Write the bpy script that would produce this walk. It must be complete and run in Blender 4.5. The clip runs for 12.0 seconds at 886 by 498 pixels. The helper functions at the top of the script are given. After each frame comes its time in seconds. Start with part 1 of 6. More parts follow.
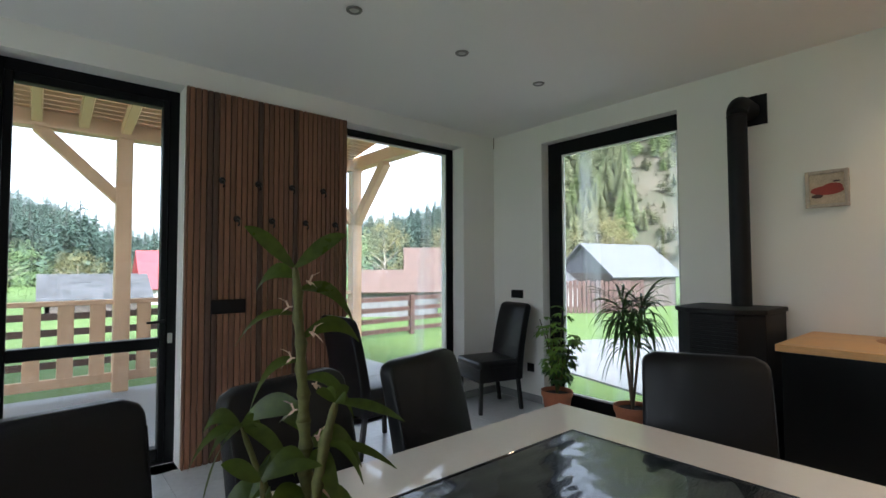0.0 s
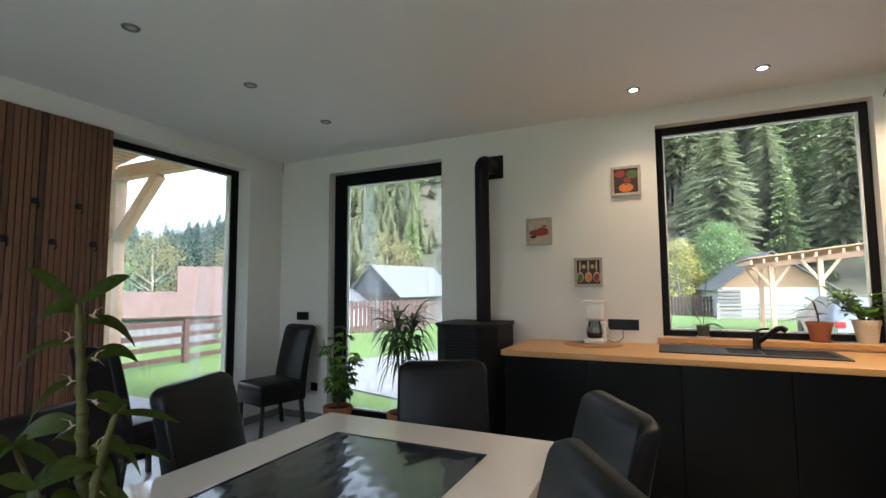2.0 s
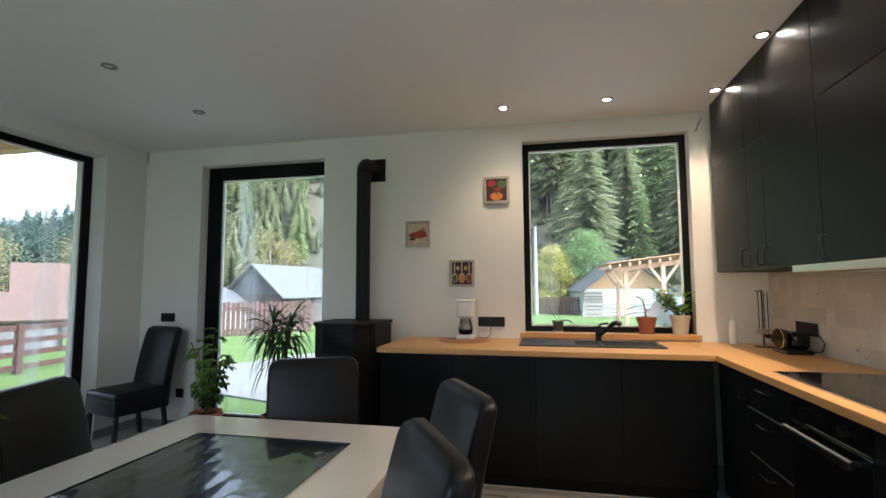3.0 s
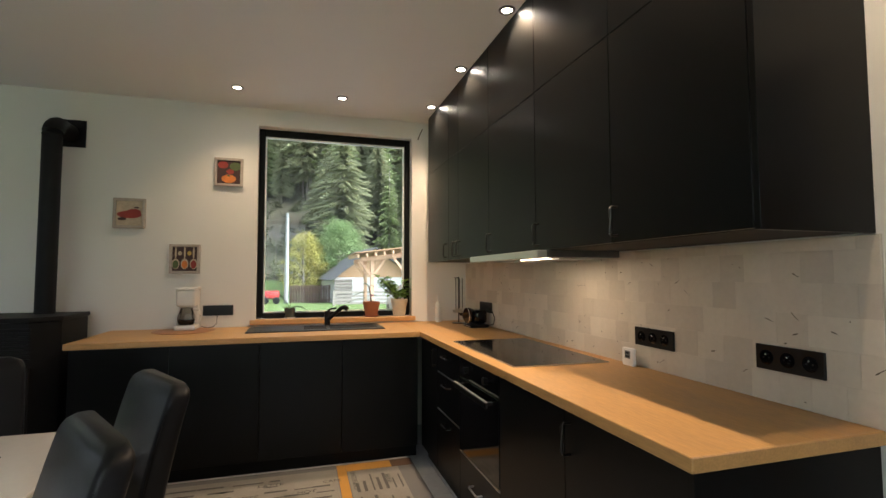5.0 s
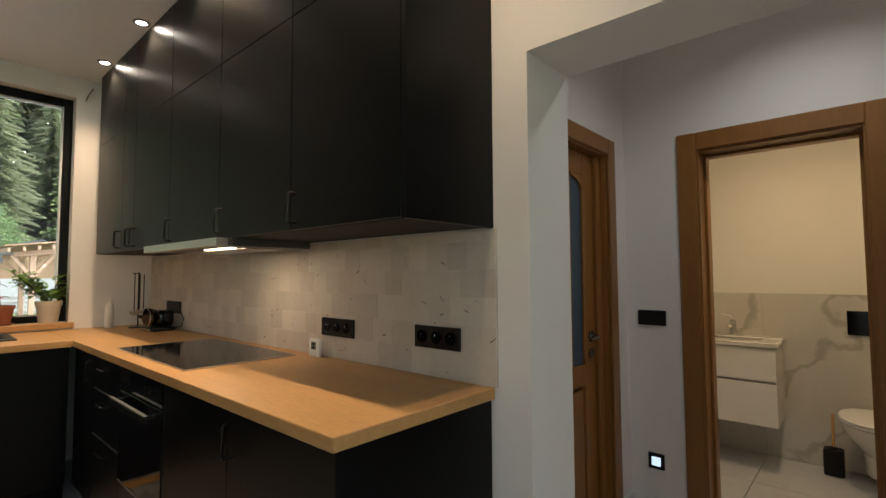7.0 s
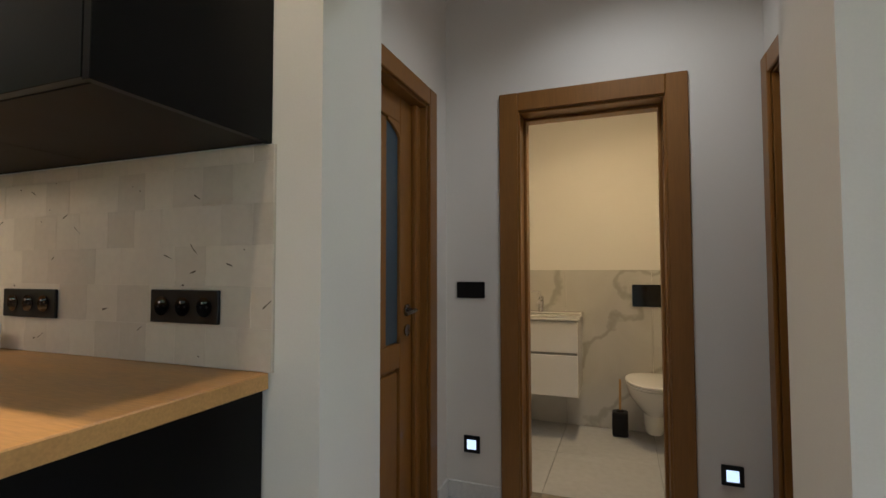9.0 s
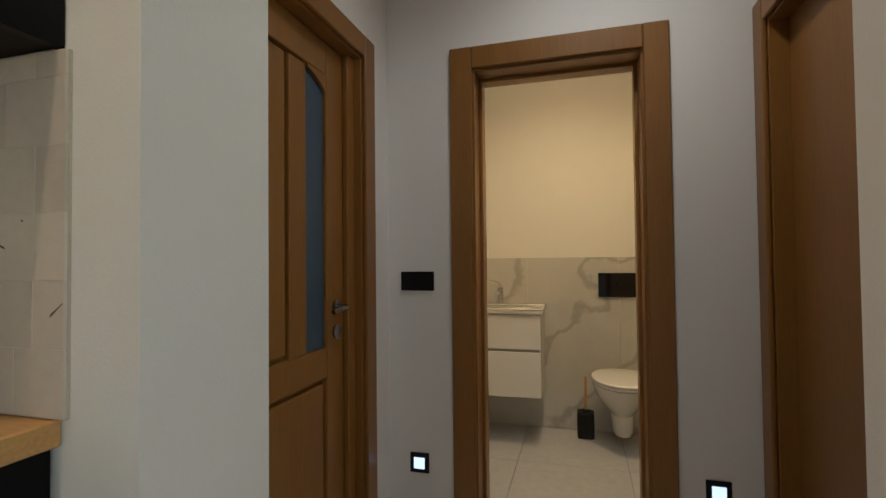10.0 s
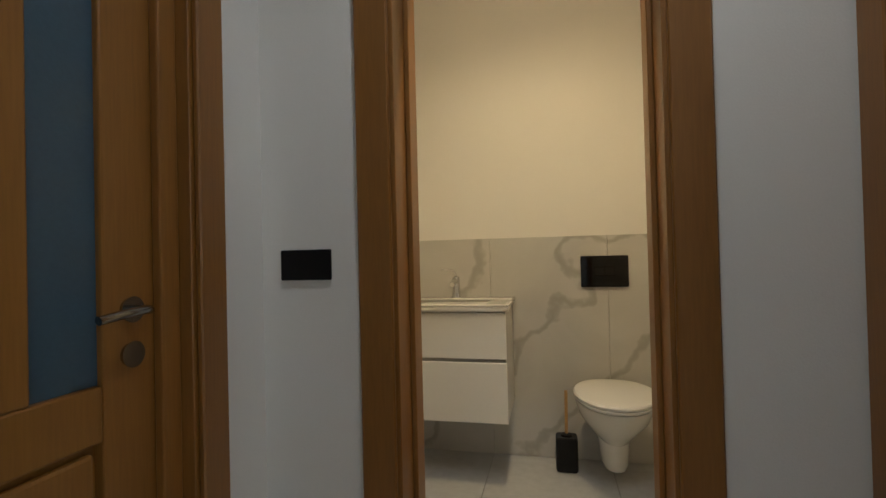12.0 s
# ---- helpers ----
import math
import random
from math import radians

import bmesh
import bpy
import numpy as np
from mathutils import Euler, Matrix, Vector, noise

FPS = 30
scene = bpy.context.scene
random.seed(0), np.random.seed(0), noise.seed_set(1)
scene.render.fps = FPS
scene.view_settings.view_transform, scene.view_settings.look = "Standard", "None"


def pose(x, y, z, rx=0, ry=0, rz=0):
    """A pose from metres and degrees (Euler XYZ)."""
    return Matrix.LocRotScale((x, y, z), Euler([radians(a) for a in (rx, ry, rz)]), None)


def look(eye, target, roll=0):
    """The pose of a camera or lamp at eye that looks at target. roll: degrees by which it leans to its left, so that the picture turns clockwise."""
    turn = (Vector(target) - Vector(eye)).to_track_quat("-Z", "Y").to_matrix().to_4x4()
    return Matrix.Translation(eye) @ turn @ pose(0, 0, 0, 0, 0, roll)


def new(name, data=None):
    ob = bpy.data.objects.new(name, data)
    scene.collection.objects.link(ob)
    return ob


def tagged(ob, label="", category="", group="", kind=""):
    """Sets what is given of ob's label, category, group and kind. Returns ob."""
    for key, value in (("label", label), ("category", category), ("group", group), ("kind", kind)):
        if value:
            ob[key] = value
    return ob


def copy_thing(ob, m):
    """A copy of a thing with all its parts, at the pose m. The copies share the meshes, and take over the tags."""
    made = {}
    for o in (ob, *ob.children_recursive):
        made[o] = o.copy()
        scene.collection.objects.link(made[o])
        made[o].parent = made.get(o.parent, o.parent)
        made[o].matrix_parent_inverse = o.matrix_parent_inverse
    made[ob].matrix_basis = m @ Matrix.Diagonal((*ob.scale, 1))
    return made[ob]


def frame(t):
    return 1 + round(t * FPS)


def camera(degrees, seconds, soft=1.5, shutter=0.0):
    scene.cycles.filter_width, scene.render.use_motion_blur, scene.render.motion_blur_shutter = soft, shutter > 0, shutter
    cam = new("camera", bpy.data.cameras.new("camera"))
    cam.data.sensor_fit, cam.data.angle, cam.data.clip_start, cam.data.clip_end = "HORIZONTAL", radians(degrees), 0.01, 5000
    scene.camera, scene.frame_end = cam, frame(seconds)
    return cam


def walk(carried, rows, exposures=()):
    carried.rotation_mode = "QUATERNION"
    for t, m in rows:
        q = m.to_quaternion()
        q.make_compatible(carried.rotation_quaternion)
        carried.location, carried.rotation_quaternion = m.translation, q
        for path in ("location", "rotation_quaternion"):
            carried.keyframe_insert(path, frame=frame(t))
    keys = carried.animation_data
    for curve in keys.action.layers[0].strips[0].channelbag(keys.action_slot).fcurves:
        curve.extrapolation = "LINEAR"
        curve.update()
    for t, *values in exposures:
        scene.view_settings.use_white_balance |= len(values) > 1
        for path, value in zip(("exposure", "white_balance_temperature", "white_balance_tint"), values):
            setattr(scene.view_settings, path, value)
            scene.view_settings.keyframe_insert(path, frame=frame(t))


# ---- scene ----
cam = camera(85.8, 12.0)
METRES, EYE, TILT, LEAN, TURN = 2.48, 1.34, 0.0, 0.0, -40.0
PATH = [
    (0, (-0.253, 0.952, 1.348), (1.04, 2.476, 1.428), -0.2),
    (0.5, (-0.298, 0.909, 1.358), (1.162, 2.271, 1.462), -0.3),
    (1, (-0.346, 0.844, 1.37), (1.271, 2.014, 1.49), -0.3),
    (1.5, (-0.392, 0.772, 1.378), (1.328, 1.785, 1.513), -0.4),
    (2, (-0.462, 0.679, 1.376), (1.341, 1.531, 1.535), -0.4),
    (2.5, (-0.515, 0.608, 1.368), (1.364, 1.274, 1.53), -0.3),
    (3, (-0.556, 0.554, 1.365), (1.393, 0.973, 1.526), -0.2),
    (5, (-0.708, 0.38, 1.352), (1.205, -0.193, 1.463), -0.1),
    (5.5, (-0.726, 0.335, 1.348), (1.079, -0.52, 1.454), -0.2),
    (6, (-0.742, 0.292, 1.345), (0.907, -0.834, 1.457), -0.3),
    (6.5, (-0.752, 0.245, 1.338), (0.739, -1.083, 1.454), -0.3),
    (7, (-0.742, 0.184, 1.308), (0.585, -1.308, 1.417), -0.3),
    (7.5, (-0.723, 0.109, 1.27), (0.47, -1.493, 1.366), -0.2),
    (9.5, (-0.531, -0.417, 1.155), (0.069, -2.323, 1.229), -0.3),
    (10, (-0.514, -0.628, 1.153), (0.039, -2.549, 1.2), -0.6),
    (11, (-0.457, -1.022, 1.127), (-0.024, -2.974, 1.158), -0.7),
    (12, (-0.49, -1.412, 1.082), (-0.04, -3.36, 1.106), -1.4),
]
STOPS = 1.9
walk(cam, [(t, look(eye, target, roll)) for t, eye, target, roll in PATH], [(0, STOPS + 0.68, 5800, 12), (2, STOPS + 0.68, 5750, 12), (3, STOPS + 0.66, 5650, 12), (5, STOPS + 0.48, 6150, 12), (7.5, STOPS + 0.14, 6150, 12), (9.5, STOPS + 0.35, 5950, 10), (10.5, STOPS + 0.38, 6400, 10), (12, STOPS + 0.46, 5700, 6)])
# ---- light ----
world = bpy.data.worlds.new("world")
scene.world = world
world.use_nodes = True
wn, wl = world.node_tree.nodes, world.node_tree.links
sky = wn.new("ShaderNodeTexSky")
sky.sky_type, sky.sun_disc, sky.sun_elevation, sky.sun_rotation = "NISHITA", False, radians(38), radians(200)
sky.air_density, sky.dust_density, sky.ozone_density = 1.0, 4.0, 1.0
grey = wn.new("ShaderNodeHueSaturation")
grey.inputs["Saturation"].default_value = 0.28
wl.new(sky.outputs[0], grey.inputs["Color"])
wl.new(grey.outputs[0], wn["Background"].inputs[0])
wn["Background"].inputs[1].default_value = 0.15

sun = new("sun", bpy.data.lights.new("sun", "SUN"))
sun.data.energy, sun.data.angle, sun.data.color = 1.1, radians(20), (1, 0.96, 0.9)
sun.matrix_basis = look((0, 0, 30), (0.34, 0.94, 30 - 0.78))

def spot(name, x, y, z, watts, color, size=125, blend=0.8):
    l = new(name, bpy.data.lights.new(name, "SPOT"))
    l.data.energy, l.data.color, l.data.spot_size, l.data.spot_blend, l.data.shadow_soft_size = watts, color, radians(size), blend, 0.03
    l.location = (x, y, z)
    return l

WARM = (1.0, 0.72, 0.44)

# ---- materials ----
def material(name, color, rough=0.6, metal=0.0, vary=0.12, scale=3.0, fine=60.0, bump=0.0, coat=0.0, stretch=(1, 1, 1), spread=0.0, gloss_vary=0.08, color2=None, spec=0.5):
    """Principled, with a coarse and a fine variation of its colour, bump, and variation from piece to piece (spread)."""
    m = bpy.data.materials.new(name)
    m.use_nodes = True
    n, l = m.node_tree.nodes, m.node_tree.links
    b = n["Principled BSDF"]
    b.inputs["Metallic"].default_value = metal
    b.inputs["Coat Weight"].default_value = coat
    b.inputs["Specular IOR Level"].default_value = spec
    co = n.new("ShaderNodeTexCoord")
    mp = n.new("ShaderNodeMapping")
    mp.inputs["Scale"].default_value = stretch
    l.new(co.outputs["Object"], mp.inputs["Vector"])
    a = n.new("ShaderNodeTexNoise")
    a.inputs["Scale"].default_value, a.inputs["Detail"].default_value = scale, 4
    f = n.new("ShaderNodeTexNoise")
    f.inputs["Scale"].default_value, f.inputs["Detail"].default_value = fine, 3
    l.new(mp.outputs[0], a.inputs["Vector"])
    l.new(mp.outputs[0], f.inputs["Vector"])
    add = n.new("ShaderNodeMath")
    add.operation = "ADD"
    l.new(a.outputs[0], add.inputs[0])
    l.new(f.outputs[0], add.inputs[1])
    val = add.outputs[0]
    if spread:
        info = n.new("ShaderNodeObjectInfo")
        r = n.new("ShaderNodeMath")
        r.operation, r.inputs[1].default_value = "MULTIPLY_ADD", spread
        l.new(info.outputs["Random"], r.inputs[0])
        l.new(val, r.inputs[2])
        val = r.outputs[0]
    ramp = n.new("ShaderNodeMapRange")
    ramp.inputs["From Min"].default_value, ramp.inputs["From Max"].default_value = 0.6, 1.4 + spread
    l.new(val, ramp.inputs["Value"])
    mix = n.new("ShaderNodeMix")
    mix.data_type = "RGBA"
    lo = color2 or tuple(c * (1 - vary) for c in color)
    hi = color if color2 else tuple(min(1, c * (1 + vary)) for c in color)
    mix.inputs["A"].default_value, mix.inputs["B"].default_value = (*lo, 1), (*hi, 1)
    l.new(ramp.outputs[0], mix.inputs["Factor"])
    l.new(mix.outputs["Result"], b.inputs["Base Color"])
    rr = n.new("ShaderNodeMapRange")
    rr.inputs["To Min"].default_value, rr.inputs["To Max"].default_value = max(0.02, rough - gloss_vary), min(1, rough + gloss_vary)
    l.new(a.outputs[0], rr.inputs["Value"])
    l.new(rr.outputs[0], b.inputs["Roughness"])
    if bump:
        bp = n.new("ShaderNodeBump")
        bp.inputs["Strength"].default_value, bp.inputs["Distance"].default_value = bump, 0.002
        l.new(f.outputs[0], bp.inputs["Height"])
        l.new(bp.outputs[0], b.inputs["Normal"])
    return m

def emitter(name, color, strength):
    m = bpy.data.materials.new(name)
    m.use_nodes = True
    b = m.node_tree.nodes["Principled BSDF"]
    b.inputs["Base Color"].default_value = (*color, 1)
    b.inputs["Emission Color"].default_value = (*color, 1)
    b.inputs["Emission Strength"].default_value = strength
    return m

def glassy(name, tint=(1, 1, 1), rough=0.0, haze=0.0, streaks=0.0):
    """Thin clear pane: mostly see-through, with the mirror image that Fresnel gives, a pale veil imitating outdoor
    haze, and pale vertical streaks.
    """
    m = bpy.data.materials.new(name)
    m.use_nodes = True
    n, l = m.node_tree.nodes, m.node_tree.links
    n.remove(n["Principled BSDF"])
    tr, gl, mx, fr = n.new("ShaderNodeBsdfTransparent"), n.new("ShaderNodeBsdfGlossy"), n.new("ShaderNodeMixShader"), n.new("ShaderNodeFresnel")
    tr.inputs[0].default_value = (*tint, 1)
    gl.inputs["Roughness"].default_value = rough
    fr.inputs[0].default_value = 1.4
    l.new(fr.outputs[0], mx.inputs[0])
    l.new(tr.outputs[0], mx.inputs[1])
    l.new(gl.outputs[0], mx.inputs[2])
    last = mx.outputs[0]
    if haze or streaks:
        veil, out, amount = n.new("ShaderNodeBsdfTranslucent"), n.new("ShaderNodeMixShader"), n.new("ShaderNodeMapRange")
        veil.inputs[0].default_value = (0.86, 0.94, 1.0, 1)
        co, mp, no = n.new("ShaderNodeTexCoord"), n.new("ShaderNodeMapping"), n.new("ShaderNodeTexNoise")
        mp.inputs["Scale"].default_value = (5.5, 5.5, 0.35)
        no.inputs["Scale"].default_value, no.inputs["Detail"].default_value = 1.0, 3
        l.new(co.outputs["Object"], mp.inputs["Vector"])
        l.new(mp.outputs[0], no.inputs["Vector"])
        l.new(no.outputs[0], amount.inputs["Value"])
        amount.inputs["From Min"].default_value, amount.inputs["From Max"].default_value = 0.54, 0.72
        amount.inputs["To Min"].default_value, amount.inputs["To Max"].default_value = haze, haze + streaks
        l.new(amount.outputs[0], out.inputs[0])
        l.new(last, out.inputs[1])
        l.new(veil.outputs[0], out.inputs[2])
        last = out.outputs[0]
    l.new(last, n["Material Output"].inputs[0])
    return m

def leafy(m, share):
    """Lets light through a leaf material: share of it is translucent, in the leaf's own colour."""
    n, l = m.node_tree.nodes, m.node_tree.links
    b = n["Principled BSDF"]
    tl_, mx = n.new("ShaderNodeBsdfTranslucent"), n.new("ShaderNodeMixShader")
    l.new(b.inputs["Base Color"].links[0].from_socket, tl_.inputs[0])
    mx.inputs[0].default_value = share
    l.new(b.outputs[0], mx.inputs[1])
    l.new(tl_.outputs[0], mx.inputs[2])
    l.new(mx.outputs[0], n["Material Output"].inputs[0])
    return m

plaster = material("plaster", (0.78, 0.755, 0.715), 0.85, vary=0.025, scale=1.2, fine=220, bump=0.25)
ceiling_paint = material("ceiling_paint", (0.8, 0.785, 0.76), 0.8, vary=0.02, scale=0.8, fine=160, bump=0.15)
reveal_paint = material("reveal_paint", (0.8, 0.8, 0.79), 0.75, vary=0.02, fine=200, bump=0.2)
anthracite = material("anthracite", (0.004, 0.0045, 0.005), 0.5, vary=0.15, fine=150, bump=0.1, spec=0.18)
# both panes carry a faint pale veil that imitates haze outdoors
pane_glass = glassy("pane_glass", (0.94, 0.97, 0.975), haze=0.012)
pane_streaked = glassy("pane_streaked", (0.94, 0.97, 0.975), haze=0.012, streaks=0.20)
tile_floor = material("floor_stoneware", (0.50, 0.505, 0.515), 0.33, vary=0.14, scale=2.2, fine=24, bump=0.1, spread=0.1)
grout = material("grout", (0.16, 0.16, 0.16), 0.9)
walnut = material("walnut", (0.165, 0.072, 0.036), 0.55, vary=0.4, scale=2, fine=14, stretch=(9, 9, 0.5), spread=0.9, bump=0.15)
felt = material("felt", (0.008, 0.008, 0.008), 0.95)
laminate = material("black_laminate", (0.0035, 0.004, 0.0045), 0.33, vary=0.1, scale=1.5, fine=300, bump=0.04, gloss_vary=0.03, spec=0.15)
carcass = material("carcass_black", (0.006, 0.006, 0.006), 0.7)
oak = material("oak_worktop", (0.52, 0.29, 0.105), 0.42, vary=0.2, scale=1.6, fine=18, stretch=(1.2, 9, 9), bump=0.05)
oak_y = material("oak_worktop_cross", (0.52, 0.29, 0.105), 0.42, vary=0.2, scale=1.6, fine=18, stretch=(9, 1.2, 9), bump=0.05)
door_oak = material("door_wood", (0.245, 0.106, 0.019), 0.42, vary=0.16, scale=1.5, fine=16, stretch=(10, 10, 0.6), bump=0.06, coat=0.15)
travertine = material("travertine", (0.68, 0.615, 0.525), 0.45, vary=0.12, scale=9, fine=60, spread=1.5, bump=0.35, color2=(0.50, 0.44, 0.375))
pit_dark = material("pit", (0.10, 0.075, 0.055), 0.9)
steel = material("brushed_steel", (0.62, 0.61, 0.59), 0.32, 1.0, vary=0.06, fine=90, stretch=(1, 12, 12))
chrome = material("chrome", (0.75, 0.75, 0.76), 0.12, 1.0, vary=0.03)
black_metal = material("black_metal", (0.008, 0.008, 0.009), 0.42, 0.0, vary=0.15, spec=0.3)
handle_metal = material("handle_metal", (0.045, 0.042, 0.04), 0.3, 0.9, vary=0.1)
stove_black = material("stove_black", (0.008, 0.008, 0.009), 0.55, 0.0, vary=0.2, fine=200, bump=0.15, spec=0.25)
black_plastic = material("black_plastic", (0.0045, 0.0045, 0.005), 0.45, vary=0.1, spec=0.3)
hob_glass = material("hob_glass", (0.004, 0.004, 0.005), 0.07, vary=0.05, gloss_vary=0.03, spec=0.4)
composite = material("sink_composite", (0.009, 0.0095, 0.010), 0.5, vary=0.25, fine=400, bump=0.1)
white_plastic = material("white_plastic", (0.84, 0.83, 0.80), 0.3, vary=0.03)
leather = material("black_leather", (0.006, 0.006, 0.0075), 0.36, vary=0.2, scale=5, fine=260, bump=0.35, gloss_vary=0.06, spec=0.28)
leg_black = material("leg_black", (0.01, 0.009, 0.009), 0.4)
table_white = material("table_top", (0.80, 0.76, 0.71), 0.12, vary=0.03, gloss_vary=0.03, coat=0.5)
terracotta = material("terracotta", (0.36, 0.12, 0.055), 0.75, vary=0.18, scale=8, fine=90, bump=0.2)
soil = material("soil", (0.03, 0.02, 0.014), 1.0, vary=0.4, fine=80, bump=1)
ceramic = material("white_ceramic", (0.8, 0.79, 0.76), 0.08, vary=0.01, coat=0.5, gloss_vary=0.02)
vanity_white = material("vanity_white", (0.78, 0.76, 0.72), 0.2, vary=0.015)
pine = material("pine_timber", (0.62, 0.40, 0.25), 0.6, vary=0.2, scale=2, fine=22, bump=0.15, spread=0.25)
pine_board = material("pine_board", (0.44, 0.27, 0.14), 0.65, vary=0.25, scale=2, fine=26, bump=0.15, spread=0.4)
fence_brown = material("fence_stain", (0.065, 0.030, 0.022), 0.7, vary=0.25, scale=2, fine=30, spread=0.3, bump=0.2)
concrete = material("concrete", (0.30, 0.305, 0.31), 0.8, vary=0.12, scale=1.5, fine=60, bump=0.2)

# ---- building helpers ----
ORIGIN = {}

def thing(name, at, label="", category="", group="", kind=""):
    ob = new(name)
    ob.location = at
    ORIGIN[ob.name] = Vector(at)
    return tagged(ob, label, category, group, kind)

def mesh_of(name, bm, mat, smooth=False):
    me = bpy.data.meshes.new(name)
    bmesh.ops.recalc_face_normals(bm, faces=bm.faces)
    bm.to_mesh(me)
    bm.free()
    for m in mat if isinstance(mat, (list, tuple)) else [mat]:
        me.materials.append(m)
    if smooth:
        for p in me.polygons:
            p.use_smooth = True
        me.set_sharp_from_angle(angle=radians(38))
    return me

def part(name, bm, mat, parent, label="", smooth=False):
    """One mesh under a thing or a part; bm is in world metres, the thing's parts unturned."""
    o = ORIGIN[parent.name]
    bmesh.ops.translate(bm, vec=-o, verts=bm.verts)
    ob = new(name, mesh_of(name, bm, mat, smooth))
    ob.parent = parent
    ORIGIN[ob.name] = o
    return tagged(ob, label)

def piece(name, me, parent, at):
    ob = new(name, me)
    ob.parent = parent
    ob.location = Vector(at) - ORIGIN.get(parent.name, Vector())
    return ob

def solid(name, bm, mat, label="", category="", kind="structure", smooth=False):
    ob = new(name, mesh_of(name, bm, mat, smooth))
    ORIGIN[ob.name] = Vector()
    return tagged(ob, label, category, "", kind)

def bx(x0, x1, y0, y1, z0, z1, bevel=0.0, bm=None, seg=1):
    """A box, edges rounded by bevel, added to bm or a new one."""
    t = bmesh.new()
    bmesh.ops.create_cube(t, size=1)
    sx, sy, sz = abs(x1 - x0), abs(y1 - y0), abs(z1 - z0)
    for v in t.verts:
        v.co = Vector(((x0 + x1) / 2 + v.co.x * sx, (y0 + y1) / 2 + v.co.y * sy, (z0 + z1) / 2 + v.co.z * sz))
    if bevel:
        bmesh.ops.bevel(t, geom=t.edges[:], offset=min(bevel, 0.49 * min(sx, sy, sz)), segments=seg, profile=0.5, affect="EDGES")
    return join(bm, t)

def join(bm, t):
    if bm is None:
        return t
    me = bpy.data.meshes.new("tmp")
    t.to_mesh(me)
    t.free()
    bm.from_mesh(me)
    bpy.data.meshes.remove(me)
    return bm

def turned(bm, m):
    bmesh.ops.transform(bm, matrix=m, verts=bm.verts)
    return bm

def lathe(profile, at, n=28, bm=None):
    """Rings of (radius, height) round a vertical axis at at, closed where the radius is 0."""
    t = bmesh.new()
    rings = []
    for r, z in profile:
        if r < 1e-5:
            rings.append([t.verts.new((at[0], at[1], at[2] + z))])
        else:
            rings.append([t.verts.new((at[0] + r * math.cos(2 * math.pi * i / n), at[1] + r * math.sin(2 * math.pi * i / n), at[2] + z)) for i in range(n)])
    for a, b in zip(rings, rings[1:]):
        for i in range(n):
            j = (i + 1) % n
            q = [a[i % len(a)], a[j % len(a)], b[j % len(b)], b[i % len(b)]]
            q = list(dict.fromkeys(q))
            if len(q) > 2:
                t.faces.new(q)
    return join(bm, t)

def tube(points, r, n=10, bm=None, taper=None):
    """A round tube along points; taper gives a radius for each point."""
    t = bmesh.new()
    pts = [Vector(p) for p in points]
    rings = []
    up = Vector((0.13, 0.29, 0.95))
    for i, p in enumerate(pts):
        d = (pts[min(i + 1, len(pts) - 1)] - pts[max(i - 1, 0)]).normalized()
        u = d.cross(up if abs(d.dot(up)) < 0.95 else Vector((1, 0, 0))).normalized()
        v = d.cross(u)
        rr = taper[i] if taper else r
        rings.append([t.verts.new(p + rr * (math.cos(2 * math.pi * k / n) * u + math.sin(2 * math.pi * k / n) * v)) for k in range(n)])
    for a, b in zip(rings, rings[1:]):
        for k in range(n):
            t.faces.new((a[k], a[(k + 1) % n], b[(k + 1) % n], b[k]))
    t.faces.new(rings[0][::-1])
    t.faces.new(rings[-1])
    return join(bm, t)

def beam(p, q, w, h, bm=None, bevel=0.006):
    """A squared timber from p to q, w across and h high."""
    p, q = Vector(p), Vector(q)
    d = q - p
    t = bx(-w / 2, w / 2, -h / 2, h / 2, 0, d.length, bevel)
    turned(t, Matrix.Translation(p) @ d.to_track_quat("Z", "Y").to_matrix().to_4x4())
    return join(bm, t)

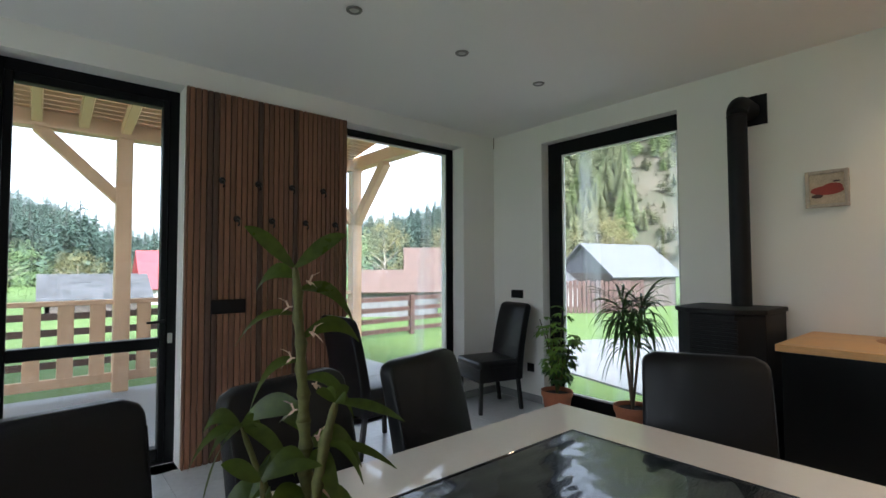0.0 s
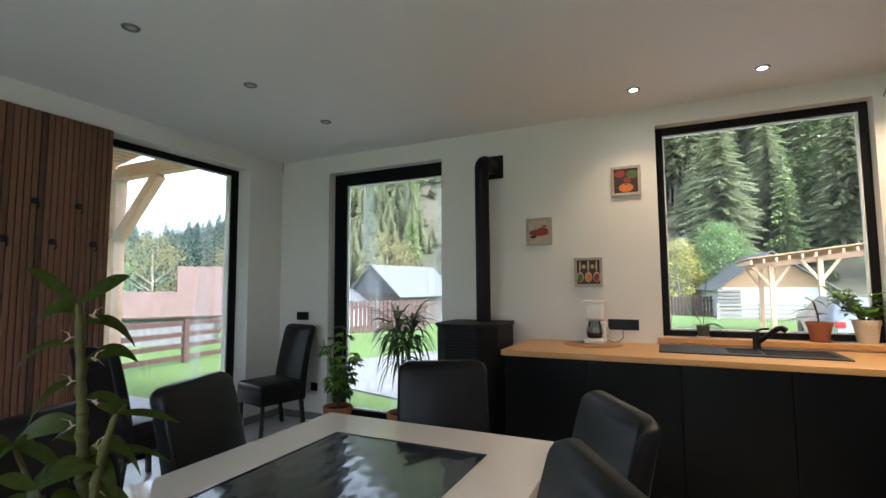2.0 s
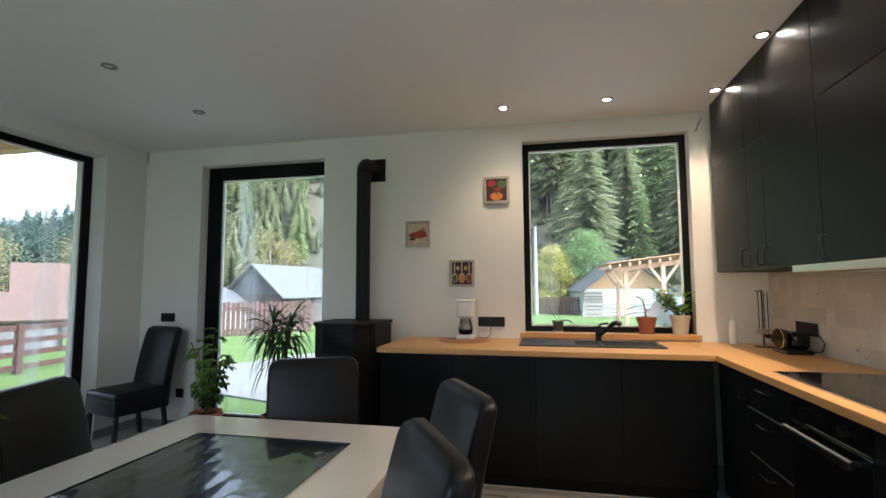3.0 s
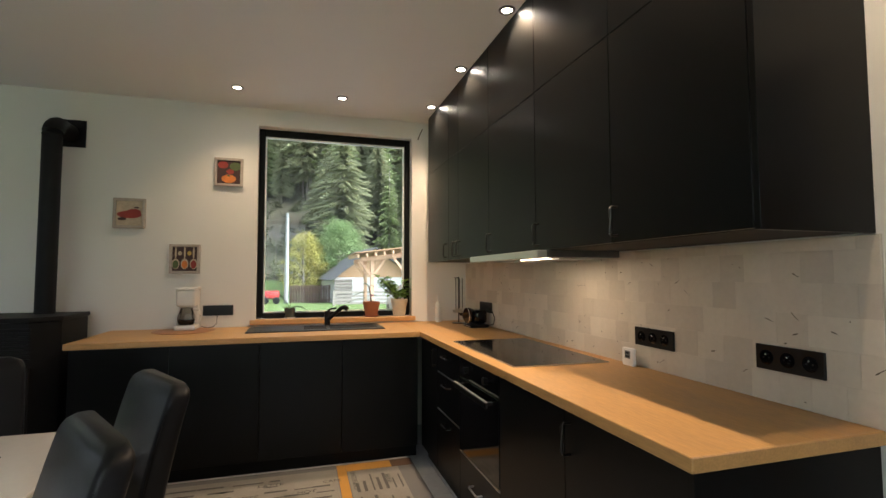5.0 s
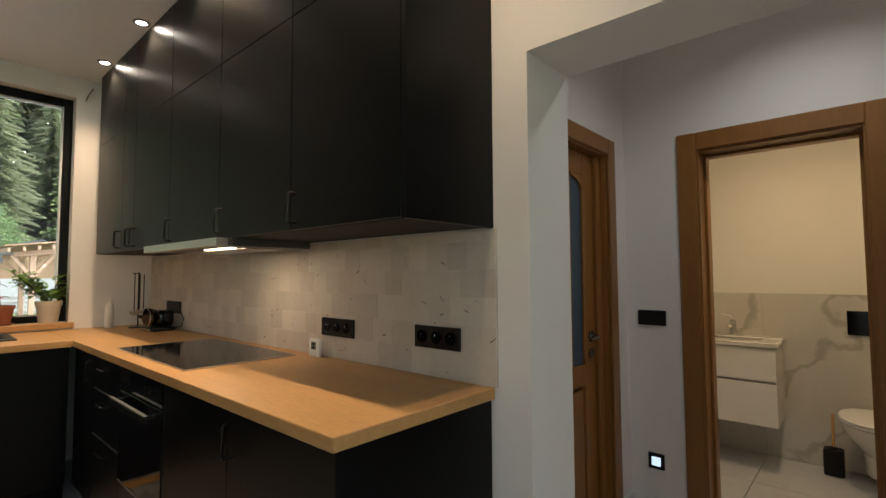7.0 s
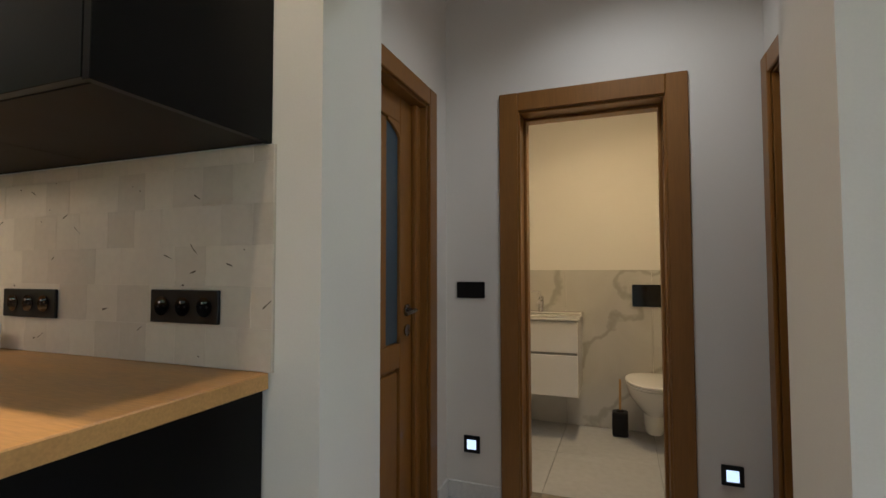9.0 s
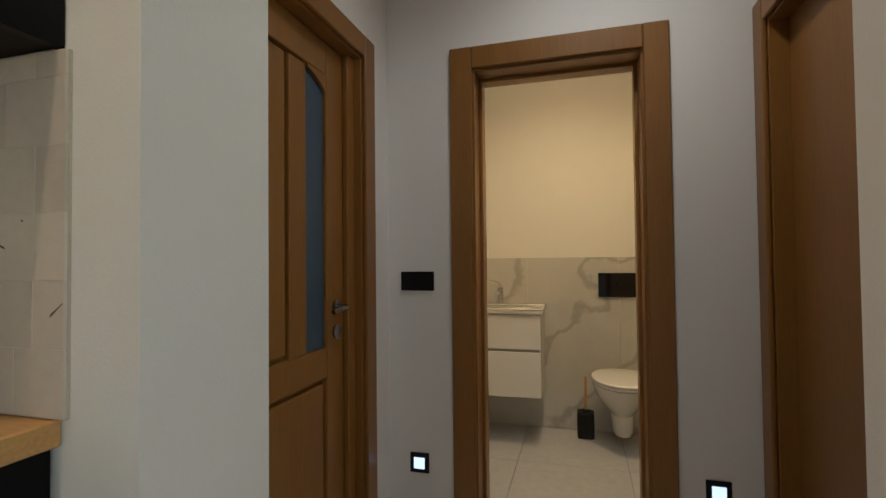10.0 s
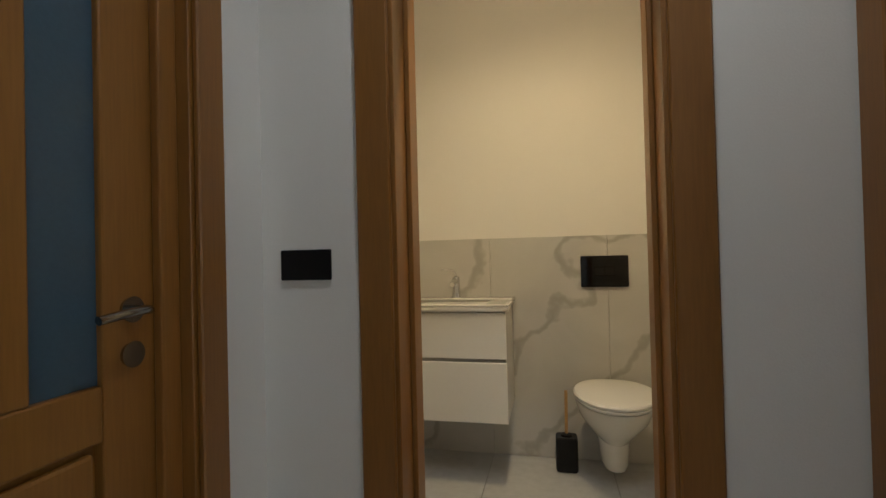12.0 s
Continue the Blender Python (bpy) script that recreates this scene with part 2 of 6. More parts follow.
def wall_with_holes(axis, a0, a1, z0, z1, c0, c1, holes):
    """A wall along axis 'x' or 'y' from a0 to a1, c0 to c1 thick, with holes (a, b, z0, z1) through it, all faces butted."""
    cuts = sorted({a0, a1, *[h[0] for h in holes], *[h[1] for h in holes]})
    zs = sorted({z0, z1, *[h[2] for h in holes], *[h[3] for h in holes]})
    bm = bmesh.new()
    cell = lambda i, k: 0 <= i < len(cuts) - 1 and 0 <= k < len(zs) - 1 and not any(h[0] - 1e-6 < (cuts[i] + cuts[i + 1]) / 2 < h[1] and h[2] - 1e-6 < (zs[k] + zs[k + 1]) / 2 < h[3] for h in holes)
    def vert(a, c, z):
        return bm.verts.new((a, c, z) if axis == "x" else (c, a, z))
    for i in range(len(cuts) - 1):
        for k in range(len(zs) - 1):
            if not cell(i, k):
                continue
            a, b, lo, hi = cuts[i], cuts[i + 1], zs[k], zs[k + 1]
            for c in (c0, c1):
                bm.faces.new([vert(a, c, lo), vert(b, c, lo), vert(b, c, hi), vert(a, c, hi)])
            if not cell(i - 1, k):
                bm.faces.new([vert(a, c0, lo), vert(a, c1, lo), vert(a, c1, hi), vert(a, c0, hi)])
            if not cell(i + 1, k):
                bm.faces.new([vert(b, c0, lo), vert(b, c1, lo), vert(b, c1, hi), vert(b, c0, hi)])
            if not cell(i, k - 1):
                bm.faces.new([vert(a, c0, lo), vert(b, c0, lo), vert(b, c1, lo), vert(a, c1, lo)])
            if not cell(i, k + 1):
                bm.faces.new([vert(a, c0, hi), vert(b, c0, hi), vert(b, c1, hi), vert(a, c1, hi)])
    bmesh.ops.remove_doubles(bm, verts=bm.verts, dist=1e-5)
    return bm

# ---- shell of the house ----
CEIL = 2.786
EAST, NORTH, SOUTH, HALL = 3.585, 4.60, -1.14, -1.42
WEST = -3.2
solid("wall_east", wall_with_holes("y", SOUTH, NORTH + 0.45, -0.3, 3.2, EAST, EAST + 0.36, [(2.60, 3.94, 0.0, 2.60), (-0.605, 0.735, 0.94, 2.635)]), plaster, "white plastered wall with two deep window openings")
solid("wall_north", wall_with_holes("x", WEST - 0.3, EAST, -0.3, 3.2, NORTH, NORTH + 0.36, [(-0.55, 0.50, 0.0, 2.62), (1.72, 3.125, 0.0, 2.615)]), plaster, "white plastered wall with a glazed door and a tall window")
# west opening is added, out of view, to brighten the room
solid("wall_west", wall_with_holes("y", HALL, NORTH, -0.3, 3.2, WEST - 0.3, WEST, [(0.2, 3.6, 0.1, 2.6)]), plaster, "plain white plastered wall with an opening added for fill light")
# two unseen slabs added to keep outdoor light from leaking past the hall doors
solid("light_stop_east", bx(0.47, 0.60, -2.76, HALL, 0, 2.9), plaster, "unseen wall added behind the hall door to stop stray light")
solid("light_stop_west", bx(-1.50, -1.31, -2.61, HALL, 0, 2.9), plaster, "unseen wall added behind the hall door to stop stray light")
solid("wall_south", wall_with_holes("x", WEST - 0.3, EAST + 0.36, 0, 3.2, HALL, SOUTH, [(-0.885, 0.065, 0.0, 2.04)]), plaster, "white plastered wall with an open passage to the hall")
solid("wall_hall_east", wall_with_holes("y", -2.61, HALL, 0, 2.9, 0.31, 0.46, [(-2.361, -1.62, 0, 1.985)]), plaster, "white plastered hall wall with a door")
solid("wall_hall_west", wall_with_holes("y", -2.61, HALL, 0, 2.9, -1.30, -1.15, [(-2.53, -1.70, 0, 1.995)]), plaster, "white plastered hall wall with a door")
solid("wall_hall_south", wall_with_holes("x", -1.5, 0.61, 0, 2.9, -2.76, -2.61, [(-0.773, -0.066, 0, 1.985)]), plaster, "white plastered hall wall with the toilet doorway")
solid("wall_toilet_south", wall_with_holes("x", -1.5, 0.75, 0, 2.9, -4.2, -4.0, []), plaster, "plastered toilet wall above the marble")
solid("wall_toilet_east", wall_with_holes("y", -4.0, -2.76, 0, 2.9, 0.60, 0.75, []), plaster, "plastered toilet wall above the marble")
solid("wall_toilet_west", wall_with_holes("y", -4.0, -2.76, 0, 2.9, -1.5, -1.35, []), plaster, "plastered toilet wall above the marble")
solid("ceiling", bx(WEST, EAST, SOUTH, NORTH, CEIL, CEIL + 0.2), ceiling_paint, "smooth white ceiling")
solid("ceiling_hall", bx(-1.5, 0.6, -4.0, HALL, 2.75, 2.9), ceiling_paint, "smooth white hall ceiling")
solid("roof", bx(WEST - 0.6, EAST + 0.5, -4.5, NORTH + 0.5, 3.2, 3.35), concrete, "flat roof slab above the rooms")
floor = solid("floor", bx(WEST, EAST + 0.36, -4.2, NORTH + 0.36, -0.25, -0.006), grout, "grey floor under large tiles")

# ---- windows and doors ----
def window(name, axis, a0, a1, z0, z1, c, inner, fr=(0.07, 0.07, 0.07, 0.07), label=""):
    """A fixed pane in a dark frame in the plane c; inner is the side of the room (-1 or +1); fr: widths at a0, a1, bottom, top."""
    at = ((a0 + a1) / 2, c, z0) if axis == "x" else (c, (a0 + a1) / 2, z0)
    w = thing(name, at, label, "window", "", "structure")
    def b(p, q, lo, hi, d0, d1, bev=0.004, bm=None):
        return bx(p, q, c + d0, c + d1, lo, hi, bev, bm) if axis == "x" else bx(c + d0, c + d1, p, q, lo, hi, bev, bm)
    l, r, bo, to = fr
    bm = b(a0, a0 + l, z0, z1, -0.035, 0.035)
    b(a1 - r, a1, z0, z1, -0.035, 0.035, bm=bm)
    b(a0 + l, a1 - r, z0, z0 + bo, -0.035, 0.035, bm=bm)
    b(a0 + l, a1 - r, z1 - to, z1, -0.035, 0.035, bm=bm)
    fo = part("window_frame", bm, anthracite, w)
    bm = None
    for p, q, lo, hi in ((a0 + l, a0 + l + 0.012, z0 + bo, z1 - to), (a1 - r - 0.012, a1 - r, z0 + bo, z1 - to), (a0 + l + 0.012, a1 - r - 0.012, z0 + bo, z0 + bo + 0.012), (a0 + l + 0.012, a1 - r - 0.012, z1 - to - 0.012, z1 - to)):
        bm = b(p, q, lo, hi, -0.02, 0.02, 0.002, bm)
    part("gasket", bm, white_plastic, w, "pale sealing strip round the pane")
    g = part("pane", b(a0 + l, a1 - r, z0 + bo, z1 - to, -0.003, 0.003, 0), pane_streaked if z0 < 0.05 else pane_glass, w)
    g.visible_shadow = False
    return w

window("window_1", "x", 1.72, 3.125, 0.0, 2.615, NORTH + 0.20, -1, (0.06, 0.085, 0.06, 0.06), "floor-to-ceiling window in an anthracite frame")
window("window_2", "y", 2.60, 3.94, 0.0, 2.60, EAST + 0.14, -1, (0.05, 0.155, 0.12, 0.13), "tall window with a thick anthracite frame onto the yard")
window("window_3", "y", -0.605, 0.735, 0.985, 2.635, EAST + 0.13, -1, (0.05, 0.05, 0.045, 0.06), "kitchen window in an anthracite frame above the sink")
# unseen window and area lamp, both added as fill light from the west
window("added_west_window", "y", 0.2, 3.6, 0.1, 2.6, WEST - 0.2, 1, label="unseen window added in the west wall to let in fill light")
skyfill = new("west_fill_light", bpy.data.lights.new("west_fill_light", "AREA"))
skyfill.data.shape, skyfill.data.size, skyfill.data.size_y, skyfill.data.energy, skyfill.data.color = "RECTANGLE", 2.4, 3.3, 4.5, (0.92, 0.96, 1.0)
skyfill.matrix_basis = look((WEST - 0.02, 1.9, 1.35), (-1.9, 1.9, 0.35), 90)
sill = thing("window_sill", (3.63, 0.07, 0.94), "oak window board under the kitchen window", "window sill", "", "structure")
part("board", bx(3.555, 3.70, -0.635, 0.775, 0.942, 0.983, 0.004), oak_y, sill)

# glazed terrace door
d = thing("door_1", (0.0, NORTH + 0.2, 0), "closed glazed terrace door in an anthracite frame", "door", "", "structure")
y = NORTH + 0.2
bm = None
for p, q, lo, hi in ((0.437, 0.50, 0.0, 2.62), (-0.55, -0.437, 0.0, 2.62), (-0.437, 0.437, 2.545, 2.62), (-0.437, 0.437, 0.0, 0.03)):
    bm = bx(p, q, y - 0.035, y + 0.035, lo, hi, 0.004, bm)
part("door_frame", bm, anthracite, d)
bm = None
for p, q, lo, hi in ((0.395, 0.434, 0.034, 2.541), (-0.434, -0.392, 0.034, 2.541), (-0.392, 0.395, 2.485, 2.541), (-0.392, 0.395, 0.034, 0.12), (-0.392, 0.395, 0.797, 0.872)):
    bm = bx(p, q, y - 0.05, y + 0.03, lo, hi, 0.006, bm)
part("door_leaf", bm, anthracite, d)
for lo, hi in ((0.12, 0.797), (0.872, 2.485)):
    g = part("pane", bx(-0.392, 0.395, y - 0.003, y + 0.003, lo, hi), pane_glass, d)
    g.visible_shadow = False
h = part("door_handle", tube([(0.415, y - 0.05, 0.99), (0.415, y - 0.10, 0.99), (0.31, y - 0.105, 0.985)], 0.009), black_metal, d, "black lever handle", True)
part("lock_rosette", bx(0.445, 0.475, y - 0.050, y - 0.036, 0.83, 0.90, 0.004), steel, h)

# slatted wall panel with coat hooks
panel = thing("wall_panel", (1.13, NORTH, 0), "walnut slat wall panel on black felt beside the terrace door", "wall panel", "", "structure")
part("backing", bx(0.515, 1.745, NORTH - 0.012, NORTH - 0.001, 0.0, 2.615), felt, panel)
part("end_board", bx(0.505, 0.515, NORTH - 0.045, NORTH - 0.001, 0.0, 2.615, 0.001), walnut, panel)
slat = mesh_of("slat", bx(-0.0162, 0.0162, -0.030, 0, 0, 2.612, 0.002), walnut)
walnut_dark = material("walnut_dark", (0.07, 0.033, 0.02), 0.55, vary=0.4, scale=2, fine=14, stretch=(9, 9, 0.5), spread=0.6, bump=0.15)
slat_dark = mesh_of("slat_dark", bx(-0.0162, 0.0162, -0.030, 0, 0, 2.612, 0.002), walnut_dark)
for i in range(31):
    piece("slat", slat_dark if i in (3, 4, 12, 19) else slat, panel, (0.537 + i * 0.0394, NORTH - 0.0125, 0.001))

def coat_hook(x, z):
    k = thing("coat_hook", (x, NORTH - 0.044, z), "small round black coat hook on the walnut slats", "coat hook", "coat hooks on the slats")
    disc = bmesh.new()
    bmesh.ops.create_cone(disc, cap_ends=True, segments=20, radius1=0.024, radius2=0.022, depth=0.012)
    turned(disc, Matrix.Translation((x, NORTH - 0.050, z)) @ Matrix.Rotation(radians(90), 4, "X"))
    part("base_plate", disc, black_metal, k, smooth=True)
    part("hook", tube([(x, NORTH - 0.055, z), (x, NORTH - 0.085, z - 0.012), (x, NORTH - 0.10, z - 0.03), (x, NORTH - 0.098, z - 0.045), (x, NORTH - 0.08, z - 0.05)], 0.006, 8), black_metal, k, smooth=True)
for x in (0.735, 0.991, 1.251, 1.515):
    coat_hook(x, 1.98)
for x in (0.84, 1.096, 1.365, 1.624):
    coat_hook(x, 1.71)

def plate(name, axis, c, side, a, z, w, h, n=0, label=""):
    """A flat black switch or socket plate standing off the wall plane c."""
    at = (a, c, z) if axis == "x" else (c, a, z)
    t = thing(name, at, label, "socket" if n else "switch")
    def b(p, q, lo, hi, d0, d1, bev=0.002, bm=None):
        d0, d1 = sorted((c + side * d0, c + side * d1))
        return bx(p, q, d0, d1, lo, hi, bev, bm) if axis == "x" else bx(d0, d1, p, q, lo, hi, bev, bm)
    part("cover", b(a - w / 2, a + w / 2, z - h / 2, z + h / 2, 0.0005, 0.010), black_plastic, t)
    for i in range(n):
        ca = a + (i - (n - 1) / 2) * 0.071
        m = Matrix.Translation((ca, c + side * 0.0115, z) if axis == "x" else (c + side * 0.0115, ca, z)) @ Matrix.Rotation(radians(90), 4, "X" if axis == "x" else "Y")
        ring = bmesh.new()
        bmesh.ops.create_cone(ring, cap_ends=True, segments=24, radius1=0.024, radius2=0.022, depth=0.003)
        sk = part("socket_insert", turned(ring, m), hob_glass, t, smooth=True)
        pin = bmesh.new()
        for s in (-1, 1):
            join(pin, b(ca + s * 0.0095 - 0.0028, ca + s * 0.0095 + 0.0028, z - 0.0028, z + 0.0028, 0.0132, 0.0142, 0))
        part("contact", pin, felt, sk)
        join_pin = b(ca - 0.003, ca + 0.003, z + 0.008, z + 0.014, 0.0132, 0.020, 0.001)
        part("earth_pin", join_pin, chrome, sk)
    return t

plate("switch_panel", "x", NORTH - 0.044, -1, 0.79, 1.08, 0.235, 0.10, 0, "wide black switch panel on the walnut slats")
plate("corner_socket", "y", EAST, -1, 4.27, 1.075, 0.16, 0.085, 0, "black double socket plate high in the corner")
plate("low_socket", "y", EAST, -1, 4.10, 0.34, 0.085, 0.085, 0, "small black socket behind the corner chair")

# ---- kitchen ----
TOP = 0.931
YF = -0.49
tp = thing("worktop", (2.0, -0.8, TOP - 0.038), "oak worktop running round the corner of the kitchen", "worktop", "", "")
part("long_leaf", bx(0.203, 3.583, -1.138, YF, TOP - 0.038, TOP, 0.0025), oak, tp)
part("sink_leaf", bx(2.80, 3.583, YF + 0.001, 1.775, TOP - 0.038, TOP, 0.0025), oak_y, tp)

def bow_handle(face_y, x0, z0, x1, z1, parent, depth=0.032, mat=None, axis="x"):
    mat = mat or handle_metal
    pts = [(x0, face_y, z0), (x0, face_y + depth * 0.8, z0), ((x0 * 0.93 + x1 * 0.07), face_y + depth, (z0 * 0.93 + z1 * 0.07)), ((x0 * 0.07 + x1 * 0.93), face_y + depth, (z0 * 0.07 + z1 * 0.93)), (x1, face_y + depth * 0.8, z1), (x1, face_y, z1)]
    return part("handle", tube(pts, 0.0055, 8), mat, parent, "slim dark metal bow handle" if mat is handle_metal else "slim steel bow handle", True)

UB, UD, UT = 1.470, 2.262, CEIL - 0.004
def upper_unit(x0, x1, handle_x, low=True):
    c = thing("wall_cabinet", ((x0 + x1) / 2, -1.0, UB), "tall black laminate wall cabinet with a bow handle", "cabinet", "wall cabinets over the worktop")
    part("body", bx(x0 + 0.001, x1 - 0.001, -1.138, -0.746, UB, UT), carcass, c)
    dr = part("door", bx(x0 + 0.0015, x1 - 0.0015, -0.745, -0.725, UB + 0.002, UD - 0.0015, 0.0012), laminate, c)
    if handle_x is not None:
        bow_handle(-0.725, handle_x, 1.495, handle_x, 1.60, dr)
    part("top_flap", bx(x0 + 0.0015, x1 - 0.0015, -0.745, -0.725, UD + 0.0015, UT, 0.0012), laminate, c)
for x0, x1, hx in ((0.222, 0.80, 0.765), (0.80, 1.395, 1.365), (1.395, 2.0, 1.965), (2.0, 2.59, 2.545), (2.59, 2.83, 2.64), (2.83, 3.44, 2.865)):
    upper_unit(x0, x1, hx)
side = thing("cabinet_end_panel", (0.195, -0.93, UB), "black end panel closing the wall cabinets", "panel")
part("panel", bx(0.203, 0.221, -1.138, -0.725, UB - 0.003, UT, 0.001), laminate, side)

hood = thing("cooker_hood", (1.7, -0.9, 1.42), "slim steel pull-out cooker hood with its lamp on", "cooker hood")
part("front_bar", bx(1.25, 2.15, -0.705, -0.655, 1.433, 1.468, 0.002), steel, hood, "brushed steel front bar")
part("body", bx(1.255, 2.145, -1.10, -0.706, 1.436, 1.4685, 0.002), material("hood_grey", (0.10, 0.10, 0.10), 0.35, 0.6), hood)
part("filter", bx(1.36, 2.04, -1.02, -0.83, 1.431, 1.4355, 0.001), steel, hood)
part("lamp", bx(1.38, 1.66, -0.80, -0.772, 1.4325, 1.4355), emitter("hood_lamp", (1, 0.8, 0.55), 3.0), hood, "lit strip lamp")
hl = new("hood_light", bpy.data.lights.new("hood_light", "AREA"))
hl.data.shape, hl.data.size, hl.data.size_y, hl.data.energy, hl.data.color = "RECTANGLE", 0.27, 0.02, 0.45, WARM
hl.location = (1.52, -0.786, 1.429)

hb = thing("hob", (1.8, -0.8, TOP), "black glass induction hob let into the oak worktop", "hob")
part("glass", bx(1.300, 2.200, -1.055, -0.562, TOP + 0.0005, TOP + 0.006, 0.001), hob_glass, hb)
part("edge_trim", join(bx(1.297, 1.300, -1.058, -0.559, TOP + 0.0003, TOP + 0.0065), bx(1.300, 2.200, -0.562, -0.559, TOP + 0.0003, TOP + 0.0065)), steel, hb)
# base cabinets
def base_door(x0, x1, handle=None):
    c = thing("base_cabinet", ((x0 + x1) / 2, -0.8, 0), "black laminate base cabinet under the oak worktop", "cabinet", "base cabinets")
    part("body", bx(x0 + 0.001, x1 - 0.001, -1.13, -0.528, 0.09, TOP - 0.039), carcass, c)
    dr = part("door", bx(x0 + 0.0015, x1 - 0.0015, -0.527, -0.508, 0.095, TOP - 0.042, 0.0012), laminate, c)
    if handle is not None:
        bow_handle(-0.508, handle, 0.745, handle, 0.85, dr)
    part("plinth", bx(x0, x1, -0.573, -0.558, 0.001, 0.09), laminate, c)
base_door(0.232, 0.79, 0.755)
base_door(0.79, 1.355, None)
e = thing("cabinet_end_panel", (0.195, -0.8, 0), "black end panel of the base cabinets", "panel")
part("panel", bx(0.213, 0.2315, -1.13, -0.505, 0.001, TOP - 0.039, 0.001), laminate, e)
ov = thing("oven", (1.64, -0.8, 0), "built-in black glass oven with a steel bar handle", "oven")
part("housing", bx(1.356, 1.924, -1.10, -0.528, 0.09, TOP - 0.04), carcass, ov)
part("control_panel", bx(1.358, 1.922, -0.527, -0.506, 0.78, TOP - 0.043, 0.002), hob_glass, ov)
part("glass_door", bx(1.358, 1.922, -0.527, -0.504, 0.37, 0.776, 0.003), hob_glass, ov)
part("bar_handle", bx(1.40, 1.88, -0.468, -0.453, 0.728, 0.757, 0.004), handle_metal, ov, "dark flat bar handle")
part("handle_edge", bx(1.40, 1.88, -0.469, -0.454, 0.7572, 0.7605, 0.001), steel, ov, "thin steel edge")
part("handle_mount", bx(1.42, 1.44, -0.504, -0.468, 0.738, 0.752), handle_metal, ov)
part("handle_mount", bx(1.84, 1.86, -0.504, -0.468, 0.738, 0.752), handle_metal, ov)
for x in (1.50, 1.78):
    k = bmesh.new()
    bmesh.ops.create_cone(k, cap_ends=True, segments=20, radius1=0.019, radius2=0.016, depth=0.024)
    part("knob", turned(k, Matrix.Translation((x, -0.494, 0.835)) @ Matrix.Rotation(radians(90), 4, "X")), handle_metal, ov, smooth=True)
part("lower_drawer", bx(1.358, 1.922, -0.527, -0.508, 0.095, 0.355, 0.0012), laminate, ov)
part("plinth", bx(1.356, 1.924, -0.573, -0.558, 0.001, 0.09), laminate, ov)
part("drawer_edge", bx(1.358, 1.922, -0.525, -0.506, 0.357, 0.364), steel, ov, "thin steel strip")
bow_handle(-0.508, 1.58, 0.25, 1.70, 0.25, ov, mat=steel)
dw = thing("drawer_unit", (2.15, -0.8, 0), "black laminate drawer unit with steel bow handles", "cabinet")
part("body", bx(1.925, 2.385, -1.13, -0.528, 0.09, TOP - 0.04), carcass, dw)
for lo, hi in ((0.722, TOP - 0.043), (0.482, 0.712), (0.095, 0.472)):
    f = part("drawer_front", bx(1.927, 2.383, -0.527, -0.508, lo, hi, 0.0012), laminate, dw)
    bow_handle(-0.508, 2.10, hi - 0.05, 2.21, hi - 0.05, f)
for z in (0.713, 0.473):
    part("edge_strip", bx(1.927, 2.383, -0.525, -0.505, z + 0.001, z + 0.007), steel, dw, "thin steel strip")
part("plinth", bx(1.925, 2.385, -0.573, -0.558, 0.001, 0.09), laminate, dw)
base_door(2.385, 2.82, 2.43)
def east_unit(y0, y1):
    c = thing("base_cabinet", (3.2, (y0 + y1) / 2, 0), "black laminate base cabinet under the oak worktop", "cabinet", "base cabinets")
    part("body", bx(2.842, 3.58, y0 + 0.001, y1 - 0.001, 0.09, TOP - 0.039), carcass, c)
    part("door", bx(2.822, 2.841, y0 + 0.0015, y1 - 0.0015, 0.095, TOP - 0.042, 0.0012), laminate, c)
    part("plinth", bx(2.87, 2.885, y0, y1, 0.001, 0.09), laminate, c)
for i in range(4):
    y0 = -0.478 + i * 0.5575
    east_unit(y0, y0 + 0.5575)

plate("triple_socket", "x", -1.1285, 1, 1.063, 1.073, 0.24, 0.082, 3, "black triple socket on the travertine splashback")
plate("triple_socket", "x", -1.1285, 1, 0.4535, 1.078, 0.225, 0.082, 3, "black triple socket near the end of the splashback")

# ---- dining table and chairs ----
tb = thing("dining_table", (0.5, 1.64, 0), "white-topped dining table with square legs", "table")
part("tabletop", bx(-0.45, 1.50, 1.08, 2.235, 0.715, 0.758, 0.006, seg=2), table_white, tb)
part("apron", join(join(bx(-0.36, 1.41, 1.14, 1.16, 0.62, 0.714), bx(-0.36, 1.41, 2.135, 2.155, 0.62, 0.714)), join(bx(-0.38, -0.36, 1.14, 2.155, 0.62, 0.714), bx(1.41, 1.43, 1.14, 2.155, 0.62, 0.714))), table_white, tb)
for x in (-0.38, 1.36):
    for y in (1.14, 2.075):
        part("leg", bx(x, x + 0.08, y, y + 0.08, 0, 0.615, 0.004), table_white, tb)

